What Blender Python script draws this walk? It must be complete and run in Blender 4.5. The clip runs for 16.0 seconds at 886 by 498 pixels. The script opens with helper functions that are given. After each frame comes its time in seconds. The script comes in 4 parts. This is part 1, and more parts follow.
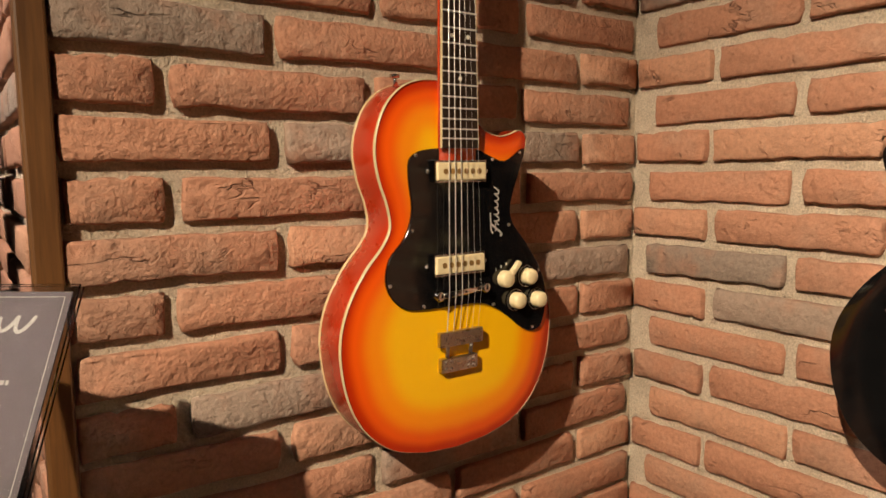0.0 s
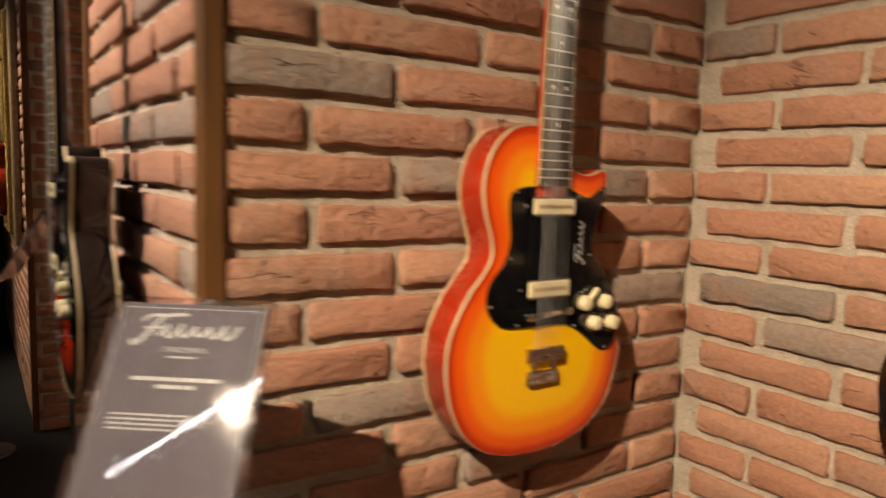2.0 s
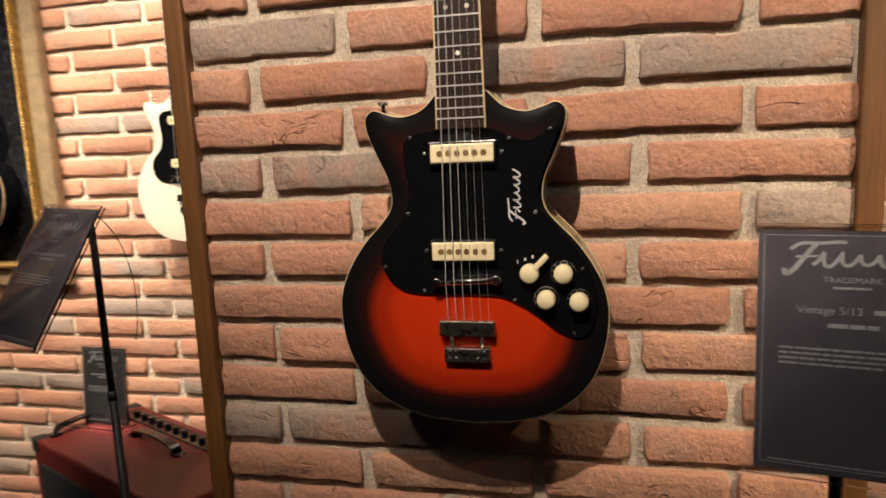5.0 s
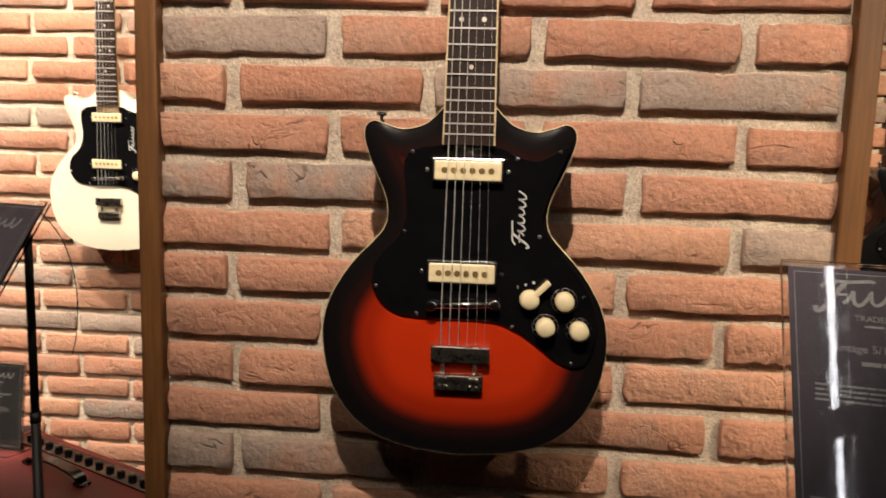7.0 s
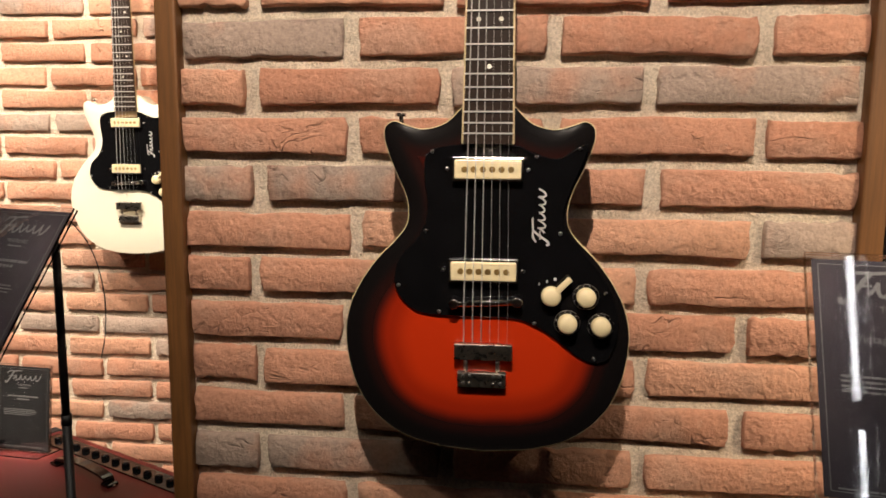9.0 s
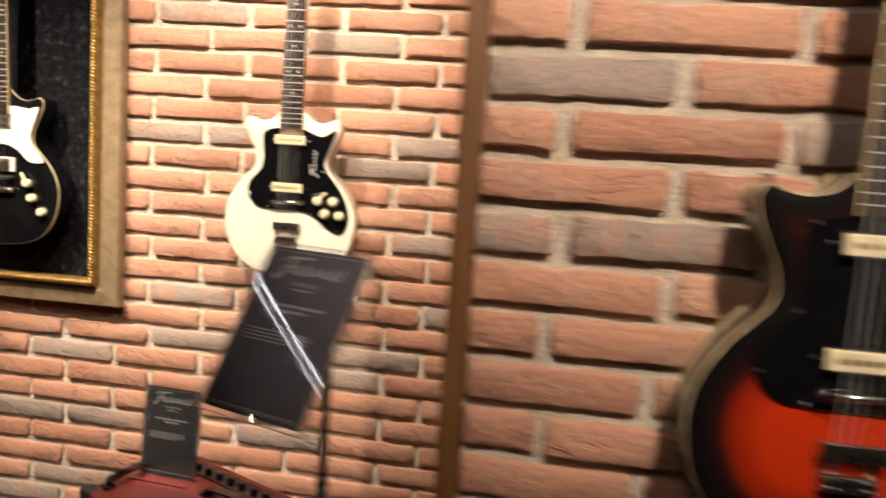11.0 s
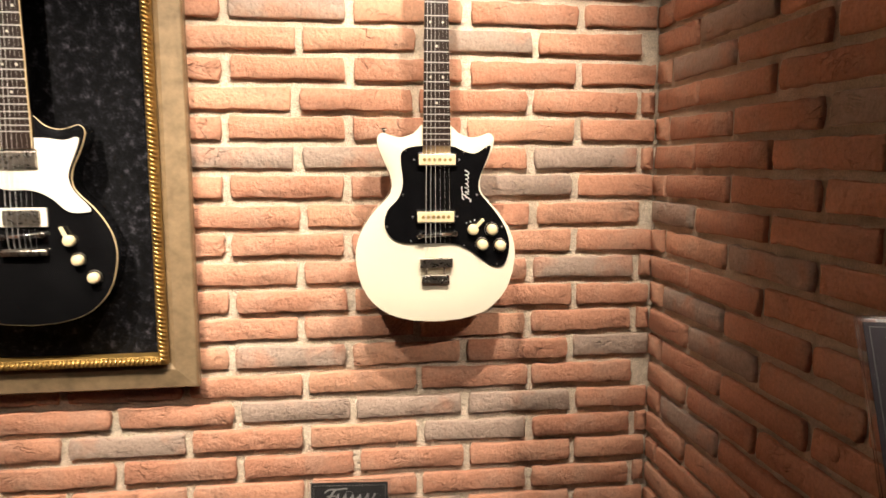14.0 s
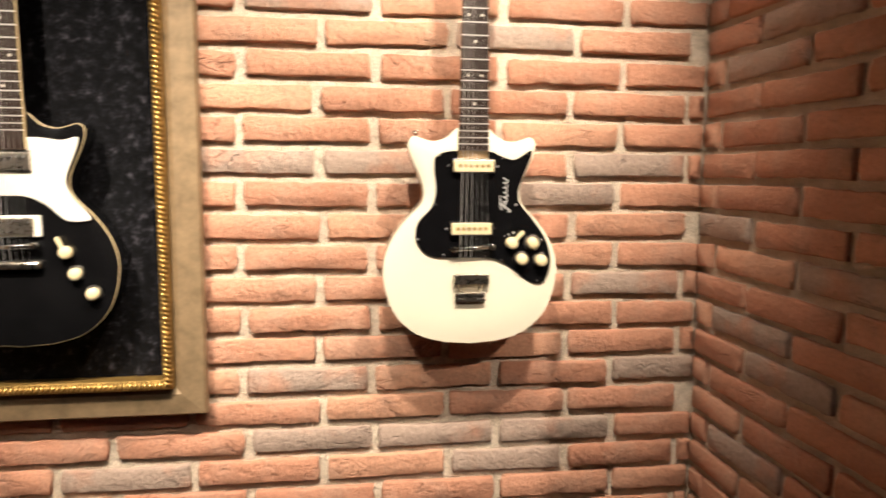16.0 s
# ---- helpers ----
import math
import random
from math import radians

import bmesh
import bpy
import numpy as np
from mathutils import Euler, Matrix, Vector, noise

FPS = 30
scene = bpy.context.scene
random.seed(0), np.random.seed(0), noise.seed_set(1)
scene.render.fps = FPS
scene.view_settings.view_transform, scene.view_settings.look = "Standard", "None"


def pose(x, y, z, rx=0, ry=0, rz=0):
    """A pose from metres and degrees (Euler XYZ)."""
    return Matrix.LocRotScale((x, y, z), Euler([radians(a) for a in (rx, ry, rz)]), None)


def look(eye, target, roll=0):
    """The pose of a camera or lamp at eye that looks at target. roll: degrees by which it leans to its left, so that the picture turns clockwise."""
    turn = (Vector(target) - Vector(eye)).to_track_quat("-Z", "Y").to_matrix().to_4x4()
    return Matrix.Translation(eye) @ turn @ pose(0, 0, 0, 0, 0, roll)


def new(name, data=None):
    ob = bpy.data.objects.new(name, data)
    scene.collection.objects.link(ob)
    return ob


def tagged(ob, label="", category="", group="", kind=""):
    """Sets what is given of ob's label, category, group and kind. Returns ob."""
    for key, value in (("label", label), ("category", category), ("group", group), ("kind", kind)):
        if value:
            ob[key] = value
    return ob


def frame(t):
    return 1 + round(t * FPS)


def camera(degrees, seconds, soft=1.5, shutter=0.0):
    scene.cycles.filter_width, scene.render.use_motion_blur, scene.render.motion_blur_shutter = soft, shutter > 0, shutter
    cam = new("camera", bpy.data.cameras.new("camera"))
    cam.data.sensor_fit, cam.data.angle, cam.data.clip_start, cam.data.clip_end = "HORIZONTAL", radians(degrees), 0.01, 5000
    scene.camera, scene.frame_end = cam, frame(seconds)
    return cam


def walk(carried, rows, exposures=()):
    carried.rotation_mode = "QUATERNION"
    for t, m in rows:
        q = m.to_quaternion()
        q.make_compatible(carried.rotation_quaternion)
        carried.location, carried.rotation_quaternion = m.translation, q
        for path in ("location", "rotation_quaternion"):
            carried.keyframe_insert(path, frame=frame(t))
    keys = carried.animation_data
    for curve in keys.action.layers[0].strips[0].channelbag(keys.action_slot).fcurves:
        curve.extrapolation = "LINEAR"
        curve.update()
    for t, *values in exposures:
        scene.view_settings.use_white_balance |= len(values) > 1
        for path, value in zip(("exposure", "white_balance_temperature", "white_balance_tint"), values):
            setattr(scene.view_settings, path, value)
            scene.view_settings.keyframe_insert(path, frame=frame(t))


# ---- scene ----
cam = camera(65.5, 16.0, shutter=0.8)
METRES, EYE, TILT, LEAN, TURN = 3.4, 1.315, 0.0, 0.0, -35.3
ROWS = [
    (0.0, 0.0, 0.0, 0.0, -0.07, -6.42, 0.65),
    (0.5, 0.0048, -0.0041, -0.0002, 0.6, -5.83, 0.72),
    (1.0, 0.0059, -0.0061, 0.0001, 0.62, -6.27, 0.25),
    (1.5, 0.0001, -0.0142, 0.0039, 0.63, -6.14, -0.08),
    (2.0, -0.0374, -0.0326, 0.0123, 0.83, -6.13, -1.82),
    (2.5, -0.1072, -0.038, 0.0169, -0.99, -6.03, -3.63),
    (3.0, -0.1953, -0.0268, 0.0187, -9.16, -5.44, -1.53),
    (3.5, -0.2871, -0.0018, 0.028, -18.27, -4.89, 1.2),
    (4.0, -0.3572, 0.045, 0.0146, -28.11, -7.07, 4.3),
    (6.5, -0.4306, 0.1658, 0.001, -50.8, -7.85, -2.38),
    (7.0, -0.4299, 0.1648, 0.0003, -49.99, -6.95, -1.76),
    (7.5, -0.4305, 0.1639, -0.0006, -48.35, -6.25, -0.79),
    (8.0, -0.4319, 0.1632, 0.0003, -49.74, -6.68, -0.11),
    (10.5, -0.4518, 0.1985, 0.0052, -46.48, -7.5, -2.33),
    (11.0, -0.4844, 0.2692, 0.0117, -46.57, -6.24, -3.91),
    (11.5, -0.5105, 0.3351, 0.0121, -50.16, -5.49, -0.94),
    (12.0, -0.5429, 0.3955, 0.0163, -56.47, -5.42, 3.36),
    (12.5, -0.5711, 0.4435, 0.0232, -58.71, -5.38, 4.4),
    (13.0, -0.5866, 0.4794, 0.024, -60.69, -6.17, 3.3),
    (13.5, -0.5812, 0.4973, 0.0265, -61.15, -6.9, 1.69),
    (14.0, -0.5679, 0.5117, 0.0253, -62.33, -6.88, 0.11),
    (14.5, -0.5568, 0.5221, 0.0243, -64.24, -6.89, -0.42),
    (15.0, -0.5466, 0.5306, 0.0244, -65.41, -6.42, 0.05),
    (15.5, -0.5413, 0.537, 0.0245, -64.94, -6.23, 0.56),
    (16.0, -0.5452, 0.5547, 0.0255, -63.19, -6.36, -0.43),
]
walk(cam, [(t, pose(0, 0, EYE, TILT, LEAN, TURN) @ pose(METRES * x, METRES * y, METRES * z, 90 + pitch, roll, yaw)) for t, x, y, z, yaw, pitch, roll in ROWS])

# ---- light ----
world = bpy.data.worlds.new("world")
scene.world = world
world.use_nodes = True
world.node_tree.nodes["Background"].inputs[0].default_value = (1.0, 0.75, 0.5, 1)
world.node_tree.nodes["Background"].inputs[1].default_value = 0.004

SPOTS = [
    # place, aim, watts, full cone in degrees, blend, colour
    ((-1.38, -0.42, 2.62), (1.00, 0.38, 0.56), 480, 52, 0.85, (1.0, 0.80, 0.57)),
    ((-1.25, 1.36, 2.68), (0.07, 1.38, 1.66), 212, 51, 0.85, (1.0, 0.84, 0.70)),
    ((0.02, 2.10, 2.66), (1.04, 2.42, 1.46), 165, 58, 0.9, (1.0, 0.86, 0.71)),
    ((0.02, 2.62, 2.66), (1.04, 2.44, 1.44), 172, 57, 0.95, (1.0, 0.86, 0.71)),
    ((-0.30, 3.25, 2.66), (1.04, 3.26, 0.74), 395, 55, 1.0, (1.0, 0.86, 0.71)),
    # added to brighten the far pier; no lamp is known at this spot
    ((-1.20, 4.70, 2.66), (0.07, 4.70, 1.40), 200, 60, 0.8, (1.0, 0.82, 0.61)),
    ((-1.08, 2.52, 2.68), (1.04, 2.90, 0.80), 10, 40, 0.8, (1.0, 0.86, 0.71)),
    ((-1.34, 2.06, 2.68), (0.07, 1.40, 1.10), 22, 40, 0.8, (1.0, 0.86, 0.71)),
    ((-1.10, 3.16, 2.68), (1.04, 3.30, 0.90), 22, 40, 0.8, (1.0, 0.86, 0.71)),
]


# ---- materials ----
def material(name, base, rough=0.5, metal=0.0, coat=0.0):
    m = bpy.data.materials.new(name)
    m.use_nodes = True
    p = m.node_tree.nodes["Principled BSDF"]
    p.inputs["Base Color"].default_value = (*base, 1)
    p.inputs["Roughness"].default_value = rough
    p.inputs["Metallic"].default_value = metal
    p.inputs["Coat Weight"].default_value = coat
    p.inputs["Coat Roughness"].default_value = 0.04
    return m, m.node_tree.nodes, m.node_tree.links, p


def ramp_of(nodes, stops):
    r = nodes.new("ShaderNodeValToRGB")
    e = r.color_ramp.elements
    while len(e) < len(stops):
        e.new(0.5)
    for el, (pos, col) in zip(e, stops):
        el.position, el.color = pos, (*col, 1)
    return r


def noise_of(nodes, links, scale, detail=6, rough=0.6, world_space=True, stretch=(1, 1, 1)):
    n = nodes.new("ShaderNodeTexNoise")
    n.inputs["Scale"].default_value, n.inputs["Detail"].default_value, n.inputs["Roughness"].default_value = scale, detail, rough
    mp = nodes.new("ShaderNodeMapping")
    mp.inputs["Scale"].default_value = stretch
    if world_space:
        g = nodes.new("ShaderNodeNewGeometry")
        links.new(g.outputs["Position"], mp.inputs[0])
    else:
        g = nodes.new("ShaderNodeTexCoord")
        links.new(g.outputs["Object"], mp.inputs[0])
    links.new(mp.outputs[0], n.inputs["Vector"])
    return n


def bump_of(nodes, links, p, source, strength, distance, before=None):
    b = nodes.new("ShaderNodeBump")
    b.inputs["Strength"].default_value, b.inputs["Distance"].default_value = strength, distance
    links.new(source, b.inputs["Height"])
    if before:
        links.new(before.outputs[0], b.inputs["Normal"])
    links.new(b.outputs[0], p.inputs["Normal"])
    return b


def mix_of(nodes, links, kind, fac, a, b):
    x = nodes.new("ShaderNodeMix")
    x.data_type, x.blend_type = "RGBA", kind
    if isinstance(fac, float):
        x.inputs[0].default_value = fac
    else:
        links.new(fac, x.inputs[0])
    for sock, v in ((x.inputs[6], a), (x.inputs[7], b)):
        if isinstance(v, tuple):
            sock.default_value = (*v, 1)
        else:
            links.new(v, sock)
    return x.outputs[2]


def brick_material(name, stops, patch, amount):
    m, n, l, p = material(name, (0.4, 0.2, 0.1), 0.85)
    info, geo = n.new("ShaderNodeObjectInfo"), n.new("ShaderNodeNewGeometry")
    add = n.new("ShaderNodeMath")
    add.operation = "ADD"
    l.new(info.outputs["Random"], add.inputs[0])
    l.new(geo.outputs["Random Per Island"], add.inputs[1])
    fr = n.new("ShaderNodeMath")
    fr.operation = "FRACT"
    l.new(add.outputs[0], fr.inputs[0])
    r = ramp_of(n, stops)
    l.new(fr.outputs[0], r.inputs[0])
    big = noise_of(n, l, 9, 3)
    rb = ramp_of(n, ((0.50, (0, 0, 0)), (0.66, (1, 1, 1))))
    l.new(big.outputs[0], rb.inputs[0])
    c = mix_of(n, l, "MIX", rb.outputs[0], r.outputs[0], patch)
    half = n.new("ShaderNodeMix")
    half.data_type = "RGBA"
    half.inputs[0].default_value = amount
    l.new(r.outputs[0], half.inputs[6])
    l.new(c, half.inputs[7])
    fine = noise_of(n, l, 140, 8, 0.7)
    rf = ramp_of(n, ((0.28, (0.52, 0.50, 0.48)), (0.6, (1.12, 1.08, 1.04))))
    l.new(fine.outputs[0], rf.inputs[0])
    c2 = mix_of(n, l, "MULTIPLY", 0.55, half.outputs[2], rf.outputs[0])
    chalk = noise_of(n, l, 38, 6, 0.75)
    rc = ramp_of(n, ((0.60, (0, 0, 0)), (0.80, (0.55, 0.55, 0.55))))
    l.new(chalk.outputs[0], rc.inputs[0])
    c3 = mix_of(n, l, "MIX", rc.outputs[0], c2, (0.55, 0.38, 0.28))
    l.new(c3, p.inputs["Base Color"])
    mid = noise_of(n, l, 34, 6, 0.62)
    b0 = bump_of(n, l, p, mid.outputs[0], 1.0, 0.0085)
    # open pits in the sanded face
    pit = noise_of(n, l, 85, 3, 0.5)
    rp = ramp_of(n, ((0.26, (0, 0, 0)), (0.48, (1, 1, 1))))
    l.new(pit.outputs[0], rp.inputs[0])
    b1 = bump_of(n, l, p, rp.outputs[0], 0.5, 0.003, b0)
    b2 = bump_of(n, l, p, fine.outputs[0], 0.55, 0.0025, b1)
    # creases and flaked cracks from the mould
    seam = noise_of(n, l, 8, 4, 0.55, True, (1, 1, 2.0))
    seam.inputs["Distortion"].default_value = 0.8
    rs = ramp_of(n, ((0.488, (1, 1, 1)), (0.500, (0, 0, 0)), (0.520, (1, 1, 1))))
    l.new(seam.outputs[0], rs.inputs[0])
    where = noise_of(n, l, 11, 2)
    rw = ramp_of(n, ((0.56, (0, 0, 0)), (0.66, (1, 1, 1))))
    l.new(where.outputs[0], rw.inputs[0])
    cut = mix_of(n, l, "MIX", rw.outputs[0], (1.0, 1.0, 1.0), rs.outputs[0])
    bump_of(n, l, p, cut, 0.9, 0.005, b2)
    l.new(mix_of(n, l, "MULTIPLY", 0.12, c3, cut), p.inputs["Base Color"])
    return m


BRICK = brick_material("red_brick", ((0.0, (0.42, 0.200, 0.125)), (0.35, (0.50, 0.250, 0.158)), (0.65, (0.46, 0.228, 0.146)), (1.0, (0.56, 0.305, 0.195))), (0.40, 0.26, 0.19), 0.45)
BRICK_DARK = brick_material("overburnt_brick", ((0.0, (0.31, 0.235, 0.19)), (0.5, (0.37, 0.28, 0.225)), (1.0, (0.28, 0.22, 0.18))), (0.43, 0.225, 0.150), 0.75)


def mortar_material():
    m, n, l, p = material("mortar", (0.5, 0.42, 0.31), 0.95)
    a, b = noise_of(n, l, 14, 5), noise_of(n, l, 320, 4, 0.7)
    r = ramp_of(n, ((0.3, (0.60, 0.495, 0.375)), (0.7, (0.80, 0.685, 0.54))))
    l.new(a.outputs[0], r.inputs[0])
    rf = ramp_of(n, ((0.3, (0.52, 0.50, 0.48)), (0.62, (1.12, 1.12, 1.12))))
    l.new(b.outputs[0], rf.inputs[0])
    l.new(mix_of(n, l, "MULTIPLY", 0.7, r.outputs[0], rf.outputs[0]), p.inputs["Base Color"])
    c = noise_of(n, l, 60, 6)
    b1 = bump_of(n, l, p, c.outputs[0], 1.0, 0.012)
    bump_of(n, l, p, b.outputs[0], 1.0, 0.004, b1)
    return m


MORTAR = mortar_material()


def wood_material(name, dark, light, scale=26, stretch=(6, 6, 0.35), rough=0.5, coat=0.15):
    m, n, l, p = material(name, light, rough, 0, coat)
    a, b = noise_of(n, l, scale, 6, 0.65, False, stretch), noise_of(n, l, 5, 3, 0.5, False)
    r = ramp_of(n, ((0.3, dark), (0.7, light)))
    l.new(a.outputs[0], r.inputs[0])
    rb = ramp_of(n, ((0.3, (0.7, 0.7, 0.7)), (0.7, (1.1, 1.1, 1.1))))
    l.new(b.outputs[0], rb.inputs[0])
    l.new(mix_of(n, l, "MULTIPLY", 0.7, r.outputs[0], rb.outputs[0]), p.inputs["Base Color"])
    bump_of(n, l, p, a.outputs[0], 0.25, 0.001)
    return m


def speckled(name, base, rough, metal=0.0, coat=0.0, scale=60, amount=0.3, bump=0.0):
    m, n, l, p = material(name, base, rough, metal, coat)
    a = noise_of(n, l, scale, 5, 0.65, False)
    r = ramp_of(n, ((0.3, tuple(c * (1 - amount) for c in base)), (0.7, tuple(min(1, c * (1 + amount)) for c in base))))
    l.new(a.outputs[0], r.inputs[0])
    l.new(r.outputs[0], p.inputs["Base Color"])
    rr = ramp_of(n, ((0.3, (max(0, rough - 0.05),) * 3), (0.7, (min(1, rough + 0.08),) * 3)))
    l.new(a.outputs[0], rr.inputs[0])
    l.new(rr.outputs[0], p.inputs["Roughness"])
    if bump:
        bump_of(n, l, p, a.outputs[0], 0.5, bump)
    return m


def burst_material(name, stops):
    """A sprayed sunburst: colour by the distance from the rim, kept in the mesh as 'rim'."""
    m, n, l, p = material(name, stops[-1][1], 0.22, 0, 0.15)
    p.inputs["Specular IOR Level"].default_value = 0.35
    a = n.new("ShaderNodeAttribute")
    a.attribute_name = "rim"
    s = noise_of(n, l, 7, 2, 0.5, False)
    k = n.new("ShaderNodeMath")
    k.operation = "MULTIPLY_ADD"
    l.new(s.outputs[0], k.inputs[0])
    k.inputs[1].default_value = 0.08
    l.new(a.outputs["Fac"], k.inputs[2])
    r = ramp_of(n, stops)
    r.color_ramp.interpolation = "EASE"
    l.new(k.outputs[0], r.inputs[0])
    l.new(r.outputs[0], p.inputs["Base Color"])
    return m


POST_WOOD = wood_material("stained_post_wood", (0.105, 0.043, 0.012), (0.185, 0.080, 0.022))
ROSEWOOD = wood_material("rosewood", (0.012, 0.007, 0.005), (0.036, 0.019, 0.012), 60, (8, 8, 0.4), 0.45, 0.0)
ROSEWOOD.node_tree.nodes["Principled BSDF"].inputs["Specular IOR Level"].default_value = 0.25
NECK_RED = speckled("neck_cherry_lacquer", (0.42, 0.045, 0.012), 0.2, 0, 0.6, 9, 0.2)
NECK_BLACK = speckled("neck_black_lacquer", (0.012, 0.010, 0.009), 0.2, 0, 0.6, 9, 0.3)
NECK_MAPLE = wood_material("neck_maple", (0.42, 0.27, 0.12), (0.58, 0.40, 0.20), 30, (6, 6, 0.4), 0.3, 0.5)
BODY_BLACK = speckled("black_lacquer", (0.005, 0.005, 0.0055), 0.14, 0, 0.3, 12, 0.3)
BODY_WHITE = speckled("ivory_lacquer", (0.80, 0.74, 0.58), 0.2, 0, 0.6, 6, 0.03)
SIDE_RED = speckled("cherry_red_side", (0.38, 0.026, 0.004), 0.25, 0, 0.15, 7, 0.25)
BURST_YELLOW = burst_material("yellow_cherry_burst", ((0.06, (0.46, 0.026, 0.003)), (0.15, (0.82, 0.100, 0.004)), (0.30, (0.94, 0.28, 0.003)), (0.50, (0.96, 0.52, 0.004))))
BURST_RED = burst_material("black_red_burst", ((0.13, (0.006, 0.005, 0.005)), (0.23, (0.02, 0.006, 0.005)), (0.36, (0.29, 0.018, 0.004)), (0.54, (0.48, 0.030, 0.005))))
BURST_ORANGE = burst_material("orange_burst", ((0.04, (0.45, 0.04, 0.008)), (0.25, (0.80, 0.12, 0.012)), (0.6, (0.90, 0.25, 0.02))))
CREAM = speckled("cream_plastic", (0.78, 0.66, 0.40), 0.32, 0, 0.2, 90, 0.06)
BINDING = speckled("cream_binding", (0.58, 0.46, 0.26), 0.35, 0, 0.3, 40, 0.08)
BLACK_PLASTIC = speckled("black_plastic", (0.004, 0.004, 0.0045), 0.10, 0, 0.15, 40, 0.25)
WHITE_PLASTIC = speckled("ivory_plastic", (0.80, 0.76, 0.66), 0.25, 0, 0.4, 20, 0.03)
CHROME = speckled("chrome", (0.72, 0.70, 0.68), 0.12, 1.0, 0, 80, 0.08)
NICKEL = speckled("aged_nickel", (0.50, 0.45, 0.38), 0.28, 1.0, 0, 120, 0.25, 0.0006)
STRING = speckled("steel_string", (0.66, 0.64, 0.60), 0.35, 0.6, 0, 80, 0.1)
FRET = speckled("fret_wire", (0.74, 0.72, 0.68), 0.34, 0.6, 0, 80, 0.08)
BRASS = speckled("tarnished_brass", (0.42, 0.27, 0.10), 0.35, 0.8, 0, 90, 0.3)
SCREW = speckled("screw_steel", (0.65, 0.63, 0.60), 0.25, 1.0, 0, 80, 0.1)
SILVER_INK = speckled("silver_ink", (0.62, 0.60, 0.57), 0.4, 0.3, 0, 80, 0.1)
INK = speckled("pale_ink", (0.13, 0.125, 0.12), 0.5, 0, 0, 200, 0.2)
# charcoal card; acrylic haze and the tubes' purplish cast are mixed into its colour
PRINT = speckled("hazed_charcoal_print", (0.040, 0.0335, 0.039), 0.8, 0, 0.0, 30, 0.12)
PRINT.node_tree.nodes["Principled BSDF"].inputs["Specular IOR Level"].default_value = 0.15
PRINT_BLACK = speckled("black_print", (0.012, 0.011, 0.011), 0.8, 0, 0.0, 30, 0.12)
PRINT_BLACK.node_tree.nodes["Principled BSDF"].inputs["Specular IOR Level"].default_value = 0.15
METAL_BLACK = speckled("black_powder_coat", (0.014, 0.013, 0.013), 0.5, 0.0, 0, 300, 0.3, 0.0003)
PLATE = speckled("dull_steel_plate", (0.16, 0.15, 0.15), 0.4, 0.6, 0, 60, 0.2)
GOLD = speckled("gilt_moulding", (0.44, 0.28, 0.085), 0.34, 0.75, 0, 55, 0.35, 0.001)
GILT_FLAT = speckled("brushed_gilt_wood", (0.235, 0.165, 0.092), 0.45, 0.25, 0, 30, 0.28, 0.0008)
TOLEX = speckled("oxblood_tolex", (0.13, 0.014, 0.012), 0.45, 0, 0.0, 420, 0.35, 0.0012)
CARPET = speckled("black_carpet", (0.010, 0.010, 0.011), 0.95, 0, 0, 260, 0.6, 0.004)
DARK_PAINT = speckled("dark_ceiling_paint", (0.035, 0.030, 0.027), 0.9, 0, 0, 20, 0.25, 0.001)
ROOM_PAINT = speckled("brown_room_paint", (0.10, 0.065, 0.045), 0.9, 0, 0, 8, 0.3, 0.001)


def velvet_material():
    m, n, l, p = material("crushed_black_velvet", (0.01, 0.01, 0.012), 0.8)
    a = noise_of(n, l, 50, 8, 0.8)
    a.inputs["Distortion"].default_value = 0.25
    r = ramp_of(n, ((0.46, (0.0015, 0.0015, 0.002)), (0.56, (0.008, 0.008, 0.010)), (0.70, (0.085, 0.080, 0.095))))
    l.new(a.outputs[0], r.inputs[0])
    l.new(r.outputs[0], p.inputs["Base Color"])
    p.inputs["Sheen Weight"].default_value = 0.0
    p.inputs["Specular IOR Level"].default_value = 0.12
    p.inputs["Sheen Roughness"].default_value = 0.4
    bump_of(n, l, p, a.outputs[0], 0.8, 0.01)
    return m


VELVET = velvet_material()


def acrylic_material():
    m, n, l, p = material("clear_acrylic", (0.97, 0.97, 0.98), 0.02)
    p.inputs["Transmission Weight"].default_value = 1.0
    p.inputs["IOR"].default_value = 1.49
    a = noise_of(n, l, 25, 3)
    r = ramp_of(n, ((0.4, (0.015, 0.015, 0.015)), (0.7, (0.05, 0.05, 0.05))))
    l.new(a.outputs[0], r.inputs[0])
    l.new(r.outputs[0], p.inputs["Roughness"])
    return m


ACRYLIC = acrylic_material()


def glow(name, colour, strength):
    m, n, l, p = material(name, (0.9, 0.9, 0.9), 0.4)
    p.inputs["Emission Color"].default_value = (*colour, 1)
    p.inputs["Emission Strength"].default_value = strength
    return m


LAMP_GLOW = glow("lamp_glow", (1.0, 0.86, 0.66), 30)
TUBE_GLOW = glow("tube_glow", (0.94, 0.95, 1.0), 18)


# ---- mesh helpers ----
def mesh_of(bm, name, mat, smooth=False):
    me = bpy.data.meshes.new(name)
    bm.normal_update()
    bm.to_mesh(me)
    bm.free()
    me.materials.append(mat)
    if smooth:
        for f in me.polygons:
            f.use_smooth = True
    return me


def part(name, bm, mat, parent, label="", smooth=False):
    ob = new(name, mesh_of(bm, name, mat, smooth))
    ob.parent = parent
    return tagged(ob, label)


def thing(name, label, category, m=None, group="", kind=""):
    ob = new(name)
    ob.empty_display_size = 0.05
    if m is not None:
        ob.matrix_world = m
    return tagged(ob, label, category, group, kind)


